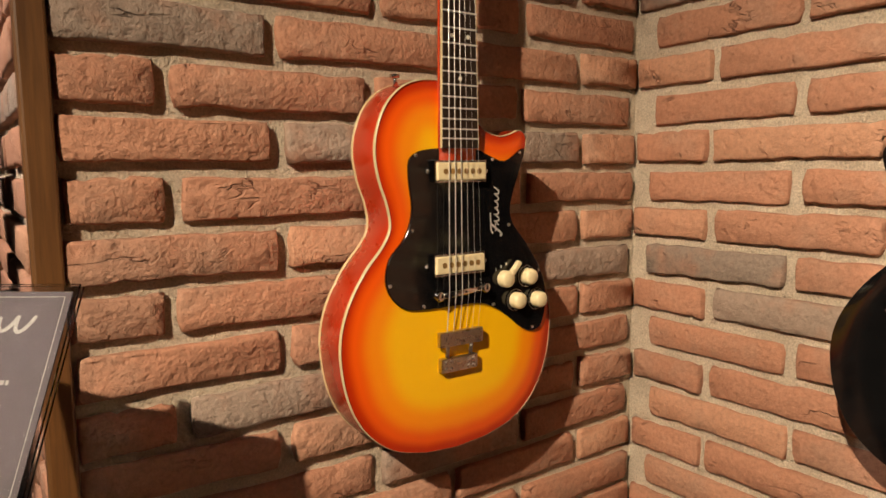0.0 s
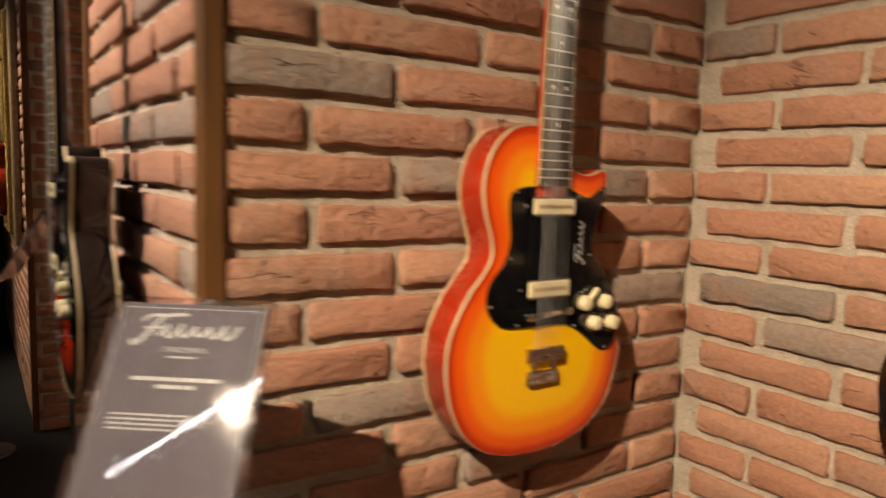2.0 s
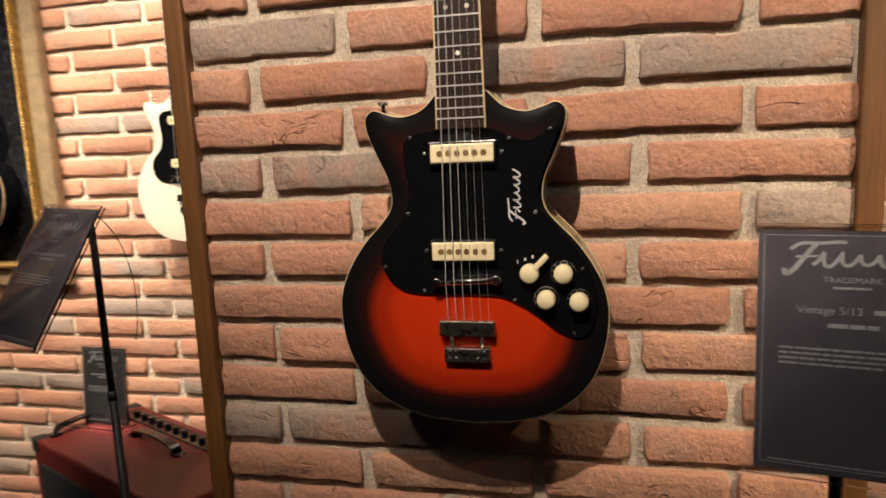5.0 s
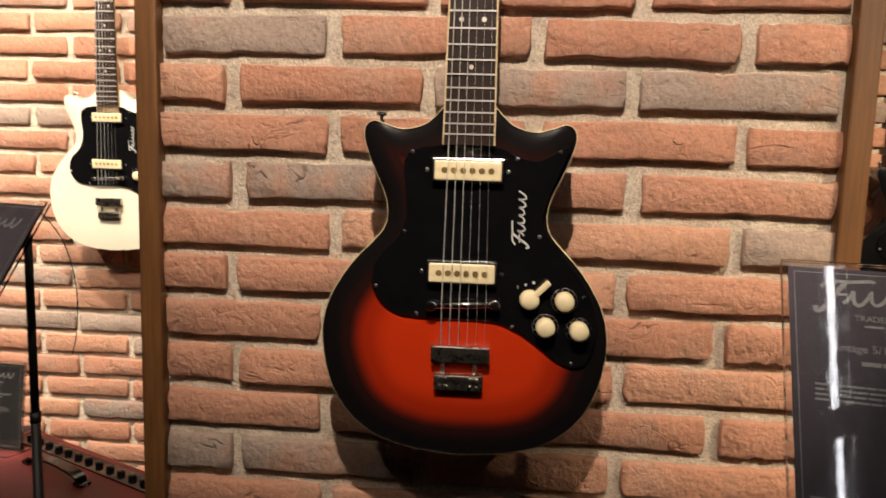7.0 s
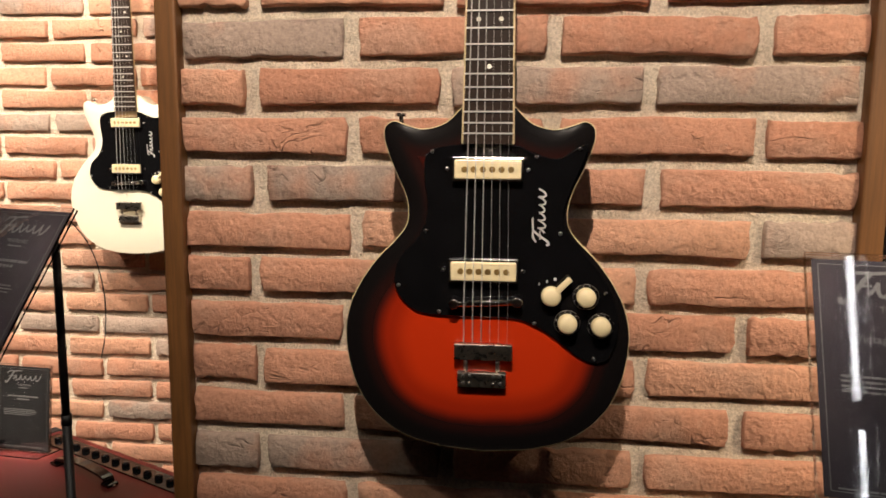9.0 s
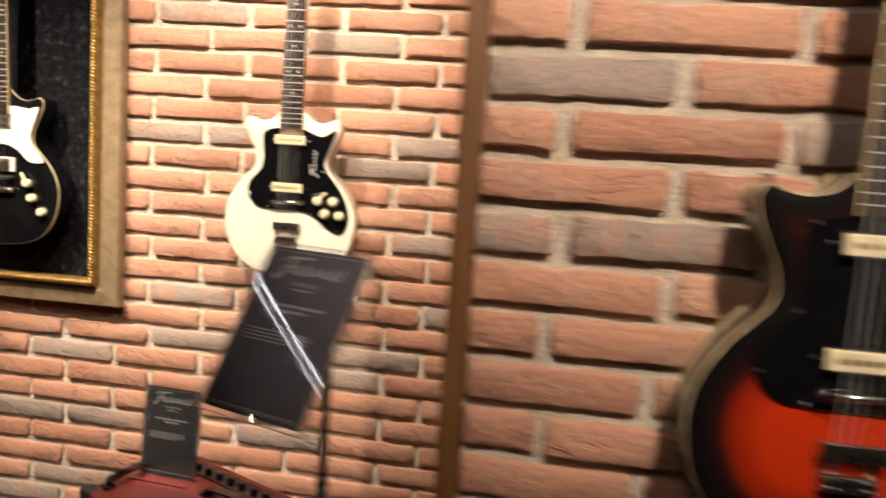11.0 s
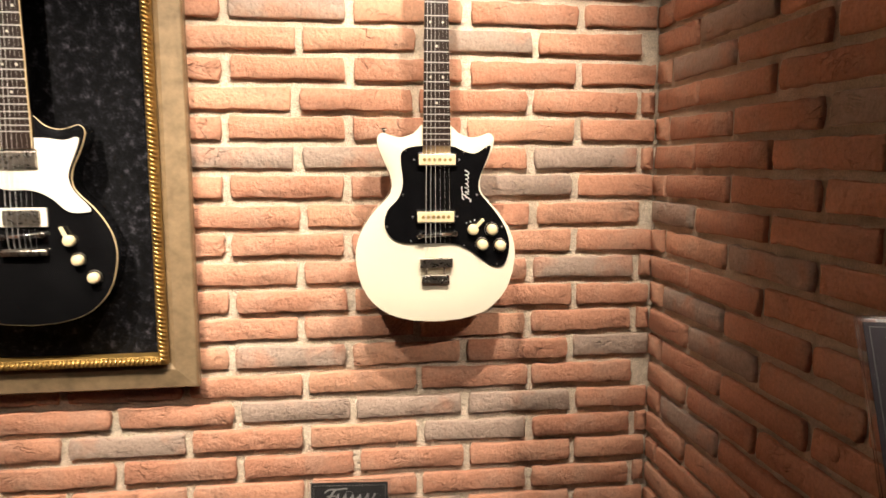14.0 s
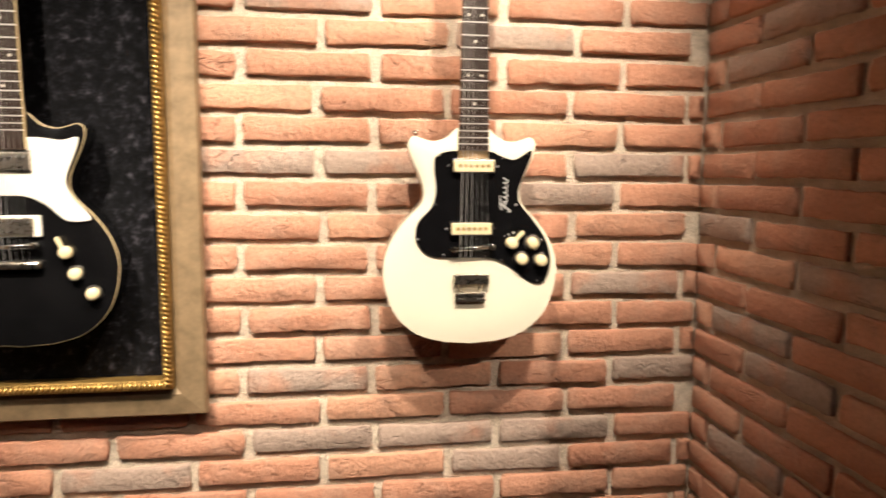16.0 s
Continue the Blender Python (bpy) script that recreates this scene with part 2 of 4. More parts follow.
def box(bm, lo, hi, bevel=0.0, m=None):
    r = bmesh.ops.create_cube(bm, size=1)
    vs = r["verts"]
    for v in vs:
        v.co = Vector([lo[i] + (v.co[i] + 0.5) * (hi[i] - lo[i]) for i in range(3)])
    if bevel:
        es = list({e for v in vs for e in v.link_edges})
        out = bmesh.ops.bevel(bm, geom=es, offset=bevel, segments=2, affect="EDGES", profile=0.5)
        vs = list({v for f in out["faces"] for v in f.verts} | {v for v in vs if v.is_valid})
    if m is not None:
        bmesh.ops.transform(bm, matrix=m, verts=vs)
    return bm


def cyl(bm, a, b, r1, r2=None, seg=16):
    a, b = Vector(a), Vector(b)
    d = b - a
    m = Matrix.Translation((a + b) / 2) @ d.to_track_quat("Z", "Y").to_matrix().to_4x4()
    bmesh.ops.create_cone(bm, cap_ends=True, segments=seg, radius1=r1, radius2=r1 if r2 is None else r2, depth=d.length, matrix=m)
    return bm


def dome(bm, c, r, h, seg=16):
    """A turned knob with a rounded crown, standing along z."""
    prof = [(r, 0), (r, h * 0.62), (r * 0.93, h * 0.84), (r * 0.72, h * 0.97), (0.0, h)]
    rings = []
    for rr, z in prof[:-1]:
        rings.append([bm.verts.new((c[0] + rr * math.cos(2 * math.pi * k / seg), c[1] + rr * math.sin(2 * math.pi * k / seg), c[2] + z)) for k in range(seg)])
    top = bm.verts.new((c[0], c[1], c[2] + h))
    for p, q in zip(rings, rings[1:]):
        for k in range(seg):
            bm.faces.new((p[k], p[(k + 1) % seg], q[(k + 1) % seg], q[k]))
    for k in range(seg):
        bm.faces.new((rings[-1][k], rings[-1][(k + 1) % seg], top))
    return bm


def tube(bm, pts, r, seg=8):
    pts = [Vector(p) for p in pts]
    rings = []
    for i, p in enumerate(pts):
        d = pts[min(i + 1, len(pts) - 1)] - pts[max(i - 1, 0)]
        q = d.to_track_quat("Z", "Y")
        rings.append([bm.verts.new(p + q @ Vector((r * math.cos(2 * math.pi * k / seg), r * math.sin(2 * math.pi * k / seg), 0))) for k in range(seg)])
    for a, b in zip(rings, rings[1:]):
        for k in range(seg):
            bm.faces.new((a[k], a[(k + 1) % seg], b[(k + 1) % seg], b[k]))
    bm.faces.new(rings[0][::-1])
    bm.faces.new(rings[-1])
    return bm


def smooth_line(pts, steps=5, closed=True):
    out, n = [], len(pts)
    P = [Vector(p) for p in pts]
    for i in range(n if closed else n - 1):
        if closed:
            a, b, c, d = P[i - 1], P[i], P[(i + 1) % n], P[(i + 2) % n]
        else:
            a, b, c, d = P[max(i - 1, 0)], P[i], P[i + 1], P[min(i + 2, n - 1)]
        for k in range(steps):
            t = k / steps
            out.append(0.5 * ((2 * b) + (c - a) * t + (2 * a - 5 * b + 4 * c - d) * t * t + (3 * b - a - 3 * c + d) * t ** 3))
    if not closed:
        out.append(P[-1])
    return out


def slab(bm, outline, z0, z1, rim=0.0):
    """A plate with that outline from z0 to z1, its front edge eased by rim."""
    n = len(outline)
    lo = [bm.verts.new((p[0], p[1], z0)) for p in outline]
    hi = [bm.verts.new((p[0], p[1], z1 - rim)) for p in outline]
    rings = [lo, hi]
    if rim:
        top = []
        for i, p in enumerate(outline):
            d = (Vector(outline[(i + 1) % n]) - Vector(outline[i - 1])).normalized()
            nrm = Vector((-d.y, d.x))
            q = Vector(p) + nrm * rim * SIGN(outline)
            top.append(bm.verts.new((q.x, q.y, z1)))
        rings.append(top)
    for a, b in zip(rings, rings[1:]):
        for k in range(n):
            bm.faces.new((a[k], a[(k + 1) % n], b[(k + 1) % n], b[k]))
    f = bm.faces.new(rings[-1])
    g = bm.faces.new(lo[::-1])
    bmesh.ops.triangulate(bm, faces=[f, g])
    bmesh.ops.recalc_face_normals(bm, faces=bm.faces)
    return bm


def SIGN(outline):
    """+1 where the outline runs anticlockwise, so that its left is inside."""
    s = sum(outline[i - 1][0] * outline[i][1] - outline[i][0] * outline[i - 1][1] for i in range(len(outline)))
    return 1 if s > 0 else -1


def ribbon(bm, pts, width, z):
    """A flat stroke along pts."""
    pts = [Vector((p[0], p[1])) for p in pts]
    left, right = [], []
    for i, p in enumerate(pts):
        d = (pts[min(i + 1, len(pts) - 1)] - pts[max(i - 1, 0)]).normalized()
        nrm = Vector((-d.y, d.x)) * width / 2
        left.append(bm.verts.new((*(p + nrm), z)))
        right.append(bm.verts.new((*(p - nrm), z)))
    for i in range(len(pts) - 1):
        bm.faces.new((left[i], right[i], right[i + 1], left[i + 1]))
    return bm


def emblem_strokes(bm, x, y, length, height, z, turned=False):
    """A slanting script mark, as plain strokes: a barred first letter and a run of small loops."""
    def place(a, b):
        a, b = a * length, b * height
        return (x - b, y + a) if turned else (x + a, y + b)
    first = [(0.00, -0.40), (0.03, -0.60), (0.08, -0.45), (0.13, 0.20), (0.17, 0.60)]
    bar = [(-0.02, 0.34), (0.04, 0.58), (0.20, 0.60), (0.36, 0.66), (0.40, 0.60)]
    cross = [(0.05, 0.06), (0.22, 0.10)]
    run = []
    for k in range(66):
        s = k / 65
        a = s * math.tau * 5.5
        run.append((0.20 + 0.80 * s + 0.022 * math.sin(a + 0.6), -0.02 + (0.24 + 0.05 * math.sin(s * 9)) * math.sin(a - 1.2)))
    for line, w in ((first, 0.17), (bar, 0.13), (cross, 0.10), (run, 0.13)):
        fine = line if len(line) > 20 else smooth_line([(a, b) for a, b in line], 4, False)
        ribbon(bm, [place(p[0] + 0.10 * p[1], p[1]) for p in fine], w * height, z)
    return bm


# ---- walls ----
COURSE, PITCH, JOINT, LINE = 0.0666, 0.273, 0.0155, 1.486
BL, BH, BD = PITCH - JOINT, COURSE - 0.0158, 0.0115


def brick_shape(seed):
    """One hand-moulded brick slip, front towards +z, with a wavering outline and worn edges."""
    rnd = random.Random(seed)
    hw, hh = BL / 2, BH / 2
    def wander(count, slow, quick):
        """A drifting edge with a few chipped spots."""
        a, b = rnd.uniform(0, 6.28), rnd.uniform(0, 6.28)
        return [slow * (math.sin(a + 3.1 * k / count) + 0.6 * math.sin(b + 7.3 * k / count)) + rnd.uniform(-quick, quick) + (rnd.uniform(1.5, 2.6) * quick if rnd.random() < 0.14 else 0) for k in range(count)]
    ts = [-0.975, -0.86, -0.70, -0.53, -0.36, -0.18, 0.0, 0.19, 0.37, 0.55, 0.71, 0.87, 0.975]
    low, top = wander(len(ts), 0.0013, 0.0012), wander(len(ts), 0.0010, 0.0009)
    out = [(hw * t + rnd.uniform(-0.003, 0.003), -hh + e) for t, e in zip(ts, low)]
    out += [(hw + rnd.uniform(-0.003, 0.001), hh * q + rnd.uniform(-0.003, 0.003)) for q in (-0.42, 0.40)]
    out += [(hw * t + rnd.uniform(-0.003, 0.003), hh - e) for t, e in zip(reversed(ts), top)]
    out += [(-hw + rnd.uniform(-0.001, 0.003), hh * q + rnd.uniform(-0.003, 0.003)) for q in (0.40, -0.42)]
    tilt, lean = rnd.uniform(-0.010, 0.010), rnd.uniform(-0.03, 0.03)
    vs, n = [], len(out)
    for inset, z in ((0.0, -0.006), (0.0, BD * 0.50), (0.0011, BD * 0.86), (0.0036, BD)):
        for x, y in out:
            k = 1 - inset / hw, 1 - inset / hh
            vs.append((x * k[0], y * k[1], z + (x * tilt + y * lean + rnd.uniform(-0.0009, 0.0009) if z > 0 else 0)))
    fs = [(r * n + i, r * n + (i + 1) % n, (r + 1) * n + (i + 1) % n, (r + 1) * n + i) for r in (0, 1, 2) for i in range(n)]
    fs.append(tuple(range(3 * n, 4 * n)))
    return vs, fs


SHAPES = [brick_shape(s) for s in range(22)]
BRICK_MESHES = {}
for _mat in (BRICK, BRICK_DARK):
    for _i, (_v, _f) in enumerate(SHAPES):
        _me = bpy.data.meshes.new("brick")
        _me.from_pydata(_v, [], _f)
        _me.materials.append(_mat)
        for _p in _me.polygons:
            _p.use_smooth = True
        BRICK_MESHES[_mat.name, _i] = _me


def block(name, lo, hi, mat, label, category="wall"):
    bm = bmesh.new()
    box(bm, lo, hi)
    ob = new(name, mesh_of(bm, name, mat))
    return tagged(ob, label, category, kind="structure")


def bricks(wall, origin, along, out, span, odd, even, dark, near, low=0.0, high=2.74, seed=1):
    """Courses of bricks on the plane through origin. span: from, to along the wall; odd, even: where a joint stands in those courses;
    dark: (course, place) of overburnt bricks; near: the heights between which bricks are parts of their own."""
    rnd = random.Random(seed)
    along, out = Vector(along), Vector(out)
    axis = Vector((0, 0, 1)).cross(out)
    turn = Matrix((axis, (0, 0, 1), out)).transposed().to_4x4()
    far = {}
    n0, n1 = math.ceil((low - LINE) / COURSE), math.floor((high - LINE) / COURSE)
    for n in range(n0, n1 + 1):
        z, first = LINE + n * COURSE, (odd if n % 2 else even) + rnd.uniform(-0.006, 0.006)
        k = math.floor((span[0] - first) / PITCH)
        while first + k * PITCH < span[1]:
            a, b = first + k * PITCH + JOINT / 2, first + (k + 1) * PITCH - JOINT / 2
            k += 1
            a, b = max(a, span[0] + 0.001) + rnd.uniform(-0.003, 0.003), min(b, span[1] - 0.001) + rnd.uniform(-0.003, 0.003)
            shape, flip, hue, rise = rnd.randrange(len(SHAPES)), rnd.random() < 0.5, rnd.random(), rnd.uniform(-0.002, 0.002)
            if b - a < 0.025:
                continue
            c = (a + b) / 2
            black = any(n == dn and a < dc < b for dn, dc in dark) if n > -14 and n < 7 else hue < 0.18
            mat = BRICK_DARK if black else BRICK
            place = Vector(origin) + along * c + Vector((0, 0, z + rise)) + out * rnd.uniform(-0.002, 0.002)
            m = Matrix.Translation(place) @ turn @ Matrix.Rotation(rnd.uniform(-0.008, 0.008) + (math.pi if flip else 0), 4, "Z") @ Matrix.Diagonal(((b - a) / BL, 1, 1, 1))
            if near[0] < z < near[1]:
                ob = new("brick", BRICK_MESHES[mat.name, shape])
                ob.parent = wall
                ob.matrix_world = m
            else:
                far.setdefault(mat.name, []).append((m, shape))
    for name, items in far.items():
        vs, fs = [], []
        for m, shape in items:
            o = len(vs)
            vs += [m @ Vector(v) for v in SHAPES[shape][0]]
            fs += [tuple(o + i for i in f) for f in SHAPES[shape][1]]
        me = bpy.data.meshes.new("brick_field")
        me.from_pydata(vs, [], fs)
        me.materials.append(bpy.data.materials[name])
        for p in me.polygons:
            p.use_smooth = True
        ob = new("brick_field", me)
        ob.parent = wall
        tagged(ob, kind="stuff")


XC, YA, XB, XD, YE, YF = 0.072, 0.836, 1.027, 1.044, 1.798, 3.90
SET = 0.011   # mortar behind the brick faces
TOP = 2.75

floor = block("floor", (-4.2, -2.6, -0.1), (1.3, 7.2, 0.0), CARPET, "black carpeted floor of the showroom", "floor")
ceiling = block("ceiling", (-4.2, -2.6, TOP), (1.3, 7.2, TOP + 0.1), DARK_PAINT, "dark painted showroom ceiling", "ceiling")
wall_a = block("wall_south_return", (0.203, YA + SET, 0), (XB + SET, YA + 0.12, TOP), MORTAR, "red brick return wall with sandy mortar joints")
wall_b = block("wall_south_bay", (XB + SET, -2.5, 0), (XB + 0.13, YA + 0.12, TOP), MORTAR, "red brick bay wall with sandy mortar joints")
wall_c = block("wall_pier", (XC + SET, YA + 0.0245, 0), (0.20, YE - 0.0215, TOP), MORTAR, "red brick pier face with sandy mortar joints")
wall_e = block("wall_north_return", (0.203, YE - 0.12, 0), (XD + SET, YE - SET, TOP), MORTAR, "shaded red brick return wall of the pier")
wall_d = block("wall_north_bay", (XD + SET, YE - 0.12, 0), (XD + 0.13, YF + 0.12, TOP), MORTAR, "spotlit red brick bay wall with sandy joints")
wall_f = block("wall_far_return", (0.203, YF + SET, 0), (XD + SET, YF + 0.12, TOP), MORTAR, "dim red brick return wall of the far pier")
wall_g = block("wall_far_pier", (XC + SET, YF + 0.0245, 0), (0.20, 7.1, TOP), MORTAR, "red brick face of the far pier")
block("wall_south_return_end", (0.092, YA + SET, 0), (0.203, YA + 0.0245, TOP), MORTAR, "mortar end of the brick return")
block("wall_north_return_end", (0.092, YE - 0.0215, 0), (0.203, YE - SET, TOP), MORTAR, "mortar end of the brick return")
block("wall_far_return_end", (0.092, YF + SET, 0), (0.203, YF + 0.0245, TOP), MORTAR, "mortar end of the brick return")
block("wall_west", (-4.2, -2.6, 0), (-4.1, 7.2, TOP), ROOM_PAINT, "dark brown painted showroom wall")
block("wall_south", (-4.1, -2.6, 0), (1.16, -2.5, TOP), ROOM_PAINT, "dark brown painted end wall")
block("wall_north", (-4.1, 7.1, 0), (1.16, 7.2, TOP), ROOM_PAINT, "dark brown painted far wall")


def corner_post(x0, y0, x1, y1, label):
    bm = bmesh.new()
    box(bm, (x0, y0, 0.0), (x1, y1, TOP - 0.004), 0.003)
    ob = new("corner_post", mesh_of(bm, "corner_post", POST_WOOD))
    tagged(ob, label, "post", "corner posts")


corner_post(0.062, YA - 0.008, 0.0915, YA + 0.024, "brown stained wooden post on the brick corner beside sunburst guitars")
corner_post(0.062, YE - 0.021, 0.0915, YE + 0.010, "brown stained wooden post on the corner beside the ivory guitar")
corner_post(0.062, YF - 0.008, 0.0915, YF + 0.024, "brown stained wooden post on the dim far brick corner")


# ---- guitars ----
def facing(x, y, z, right, tilt=0.0):
    """A pose whose x runs along right, y up and z out towards the viewer."""
    u = Vector((right[0], right[1], 0)).normalized()
    v = Vector((0, 0, 1))
    w = u.cross(v)
    m = Matrix((u, v, w)).transposed().to_4x4()
    return Matrix.Translation((x, y, z)) @ m @ Matrix.Rotation(radians(tilt), 4, "X")


# half of the double-horned body, in metres from the centre line and the foot, from the neck down
HALF = [(0.031, 0.408), (0.050, 0.390), (0.0746, 0.383), (0.0946, 0.387), (0.110, 0.392), (0.120, 0.386), (0.122, 0.374), (0.1177, 0.357), (0.108, 0.333),
        (0.0968, 0.308), (0.0928, 0.286), (0.0965, 0.268), (0.110, 0.251), (0.131, 0.229), (0.150, 0.202), (0.163, 0.175), (0.169, 0.1465), (0.168, 0.1177),
        (0.161, 0.0846), (0.147, 0.0542), (0.1248, 0.0288), (0.0936, 0.0093), (0.050, -0.0022)]
# the rounded shoulder of the single-horned body
SHOULDER = [(0.026, 0.450), (0.050, 0.449), (0.076, 0.440), (0.098, 0.420), (0.112, 0.392), (0.117, 0.361), (0.112, 0.328), (0.101, 0.298), (0.098, 0.272)]
GUARD = [(-0.070, 0.355), (-0.040, 0.365), (0.030, 0.365), (0.050, 0.358), (0.080, 0.350), (0.108, 0.366), (0.114, 0.362), (0.104, 0.334), (0.093, 0.306),
         (0.0885, 0.285), (0.094, 0.265), (0.118, 0.237), (0.142, 0.203), (0.154, 0.172), (0.155, 0.145), (0.146, 0.118), (0.130, 0.111), (0.110, 0.118),
         (0.085, 0.137), (0.060, 0.153), (0.030, 0.162), (-0.045, 0.163), (-0.080, 0.167), (-0.100, 0.182), (-0.109, 0.204), (-0.103, 0.232), (-0.080, 0.258),
         (-0.070, 0.290), (-0.074, 0.330)]
GUARD_SWEPT = [(-0.070, 0.318), (-0.062, 0.350), (-0.030, 0.366), (0.030, 0.366), (0.050, 0.366), (0.085, 0.362), (0.108, 0.368), (0.112, 0.360), (0.103, 0.334),
               (0.092, 0.306), (0.089, 0.285), (0.098, 0.262), (0.126, 0.228), (0.118, 0.220), (0.085, 0.222), (0.055, 0.248), (0.020, 0.264), (-0.030, 0.266), (-0.060, 0.285)]
BACK, FRONT = 0.062, 0.122


def body_outline(single):
    right = smooth_line(HALF, 4, False)
    left = smooth_line(SHOULDER + HALF[12:], 4, False) if single else right
    if single:   # a longer lower bout below the same fittings
        right, left = [[(p[0], p[1] - 0.024 * max(0.0, 1 - p[1] / 0.33)) for p in q] for q in (right, left)]
        return [Vector(p) for p in right] + [Vector((0.0, -0.0305))] + [Vector((-p[0], p[1])) for p in reversed(left)]
    return [Vector(p) for p in right] + [Vector((0.0, -0.006))] + [Vector((-p[0], p[1])) for p in reversed(left)]


def body_shell(out, deep=0.0):
    bm = bmesh.new()
    n = len(out)
    rings = []
    for z, k in ((BACK - deep, 0.985), (BACK + 0.003 - deep, 1.0), (FRONT - 0.002, 1.0)):
        rings.append([bm.verts.new((p.x * k, 0.2 + (p.y - 0.2) * k, z)) for p in out])
    for a, b in zip(rings, rings[1:]):
        for i in range(n):
            bm.faces.new((a[i], a[(i + 1) % n], b[(i + 1) % n], b[i]))
    f = bm.faces.new(rings[0])
    bmesh.ops.triangulate(bm, faces=[f])
    bmesh.ops.recalc_face_normals(bm, faces=bm.faces)
    return bm


def body_top(out):
    """The front, in rings from the rim to the middle; 'rim' holds the relative distance from the edge."""
    bm = bmesh.new()
    lay = bm.verts.layers.float.new("rim")
    n, steps = len(out), 12
    aim = [Vector((p.x * 0.18, min(max(p.y, 0.17), 0.30) * 0.8 + 0.045)) for p in out]
    edge = np.array([(p.x, p.y) for p in out])
    rings = []
    for k in range(steps + 1):
        t = k / steps * 0.92
        ring = []
        for p, q in zip(out, aim):
            c = p.lerp(q, t)
            v = bm.verts.new((c.x, c.y, FRONT - 0.002 + 0.004 * min(1, t * 4) ** 0.6))
            v[lay] = float(np.sqrt(((edge - (c.x, c.y)) ** 2).sum(axis=1).min())) / 0.165
            ring.append(v)
        rings.append(ring)
    for a, b in zip(rings, rings[1:]):
        for i in range(n):
            bm.faces.new((a[i], a[(i + 1) % n], b[(i + 1) % n], b[i]))
    f = bm.faces.new(rings[-1])
    bmesh.ops.triangulate(bm, faces=[f])
    bmesh.ops.recalc_face_normals(bm, faces=bm.faces)
    return bm


def guitar(m, sink, size, label, top, side, neck, guard, single=False, binding=True, back_binding=True, swept=False, pickups="cream"):
    wall = m @ Matrix.Scale(size, 4)
    m = m @ Matrix.Translation((0, 0, -sink)) @ Matrix.Scale(size, 4)
    s0 = sink / size
    g = thing("electric_guitar", label, "guitar", m, "guitars on the brick walls")
    out = body_outline(single)
    n = len(out)
    deep = 0.0
    part("body", body_shell(out, deep), side, g, "", True)
    part("top", body_top(out), top, g, "glossy lacquered top", True)
    if binding:
        for z in ((FRONT - 0.002, BACK + 0.003 - deep) if back_binding else (FRONT - 0.002,)):
            bm = bmesh.new()
            prof = ((0.0004, -0.0034), (0.0006, 0.0), (0.0003, 0.0014), (-0.0006, 0.0018))
            rings = []
            for dr, dz in prof:
                ring = []
                for i, p in enumerate(out):
                    d = (out[(i + 1) % n] - out[i - 1]).normalized()
                    nrm = Vector((-d.y, d.x)) * SIGN(out) * -1
                    ring.append(bm.verts.new((p.x + nrm.x * dr, p.y + nrm.y * dr, z + dz)))
                rings.append(ring)
            for a, b in zip(rings, rings[1:]):
                for i in range(n):
                    bm.faces.new((a[i], a[(i + 1) % n], b[(i + 1) % n], b[i]))
            bmesh.ops.recalc_face_normals(bm, faces=bm.faces)
            part("binding", bm, BINDING, g, "cream edge binding", True)
    z = FRONT + 0.003
    bm = slab(bmesh.new(), [tuple(p) for p in smooth_line(GUARD_SWEPT if swept else GUARD, 4)], z - 0.001, z + 0.0025, 0.001)
    pg = part("pickguard", bm, guard, g, "ivory pickguard" if guard is WHITE_PLASTIC else "glossy black pickguard")
    z += 0.0025
    pins = ((-0.064, 0.357), (0.104, 0.361), (0.056, 0.352), (-0.071, 0.265), (0.085, 0.264), (-0.104, 0.199), (-0.055, 0.168), (0.058, 0.157), (0.128, 0.117), (0.139, 0.196))
    for x, y in pins[:0 if swept else 10]:
        bm = bmesh.new()
        dome(bm, (x, y, z), 0.0025, 0.0016, 8)
        part("screw", bm, SCREW, pg, "", True)
    # neck, fingerboard, head
    bm = bmesh.new()
    prof = [(-0.5, 0.0), (-0.46, -0.35), (-0.3, -0.72), (0.0, -0.9), (0.3, -0.72), (0.46, -0.35), (0.5, 0.0)]
    rings = []
    for y, w, dpt in ((0.330, 0.058, 0.040), (0.400, 0.057, 0.036), (0.425, 0.055, 0.024), (0.60, 0.050, 0.023), (0.80, 0.044, 0.021), (0.825, 0.044, 0.018)):
        rings.append([bm.verts.new((x * w, y, FRONT + 0.006 + q * dpt)) for x, q in prof])
    for a, b in zip(rings, rings[1:]):
        for i in range(len(prof)):
            bm.faces.new((a[i], a[(i + 1) % 7], b[(i + 1) % 7], b[i]))
    bm.faces.new(rings[0])
    bm.faces.new(rings[-1][::-1])
    bmesh.ops.recalc_face_normals(bm, faces=bm.faces)
    part("neck", bm, neck, g, "", True)
    y0, y1 = 0.366 if not swept else 0.345, 0.808
    bm = slab(bmesh.new(), [(-0.0285, y0), (0.0285, y0), (0.0215, y1), (-0.0215, y1)], FRONT + 0.0065, FRONT + 0.0125, 0.001)
    fb = part("fingerboard", bm, ROSEWOOD, g, "dark rosewood fingerboard")
    if binding:
        for s in (-1, 1):
            bm = bmesh.new()
            tube(bm, [(s * 0.0287, y0, FRONT + 0.0105), (s * 0.0217, y1, FRONT + 0.0105)], 0.0016, 6)
            part("edge_binding", bm, BINDING, fb, "cream edge binding")
    nut, scale = y1, 0.628
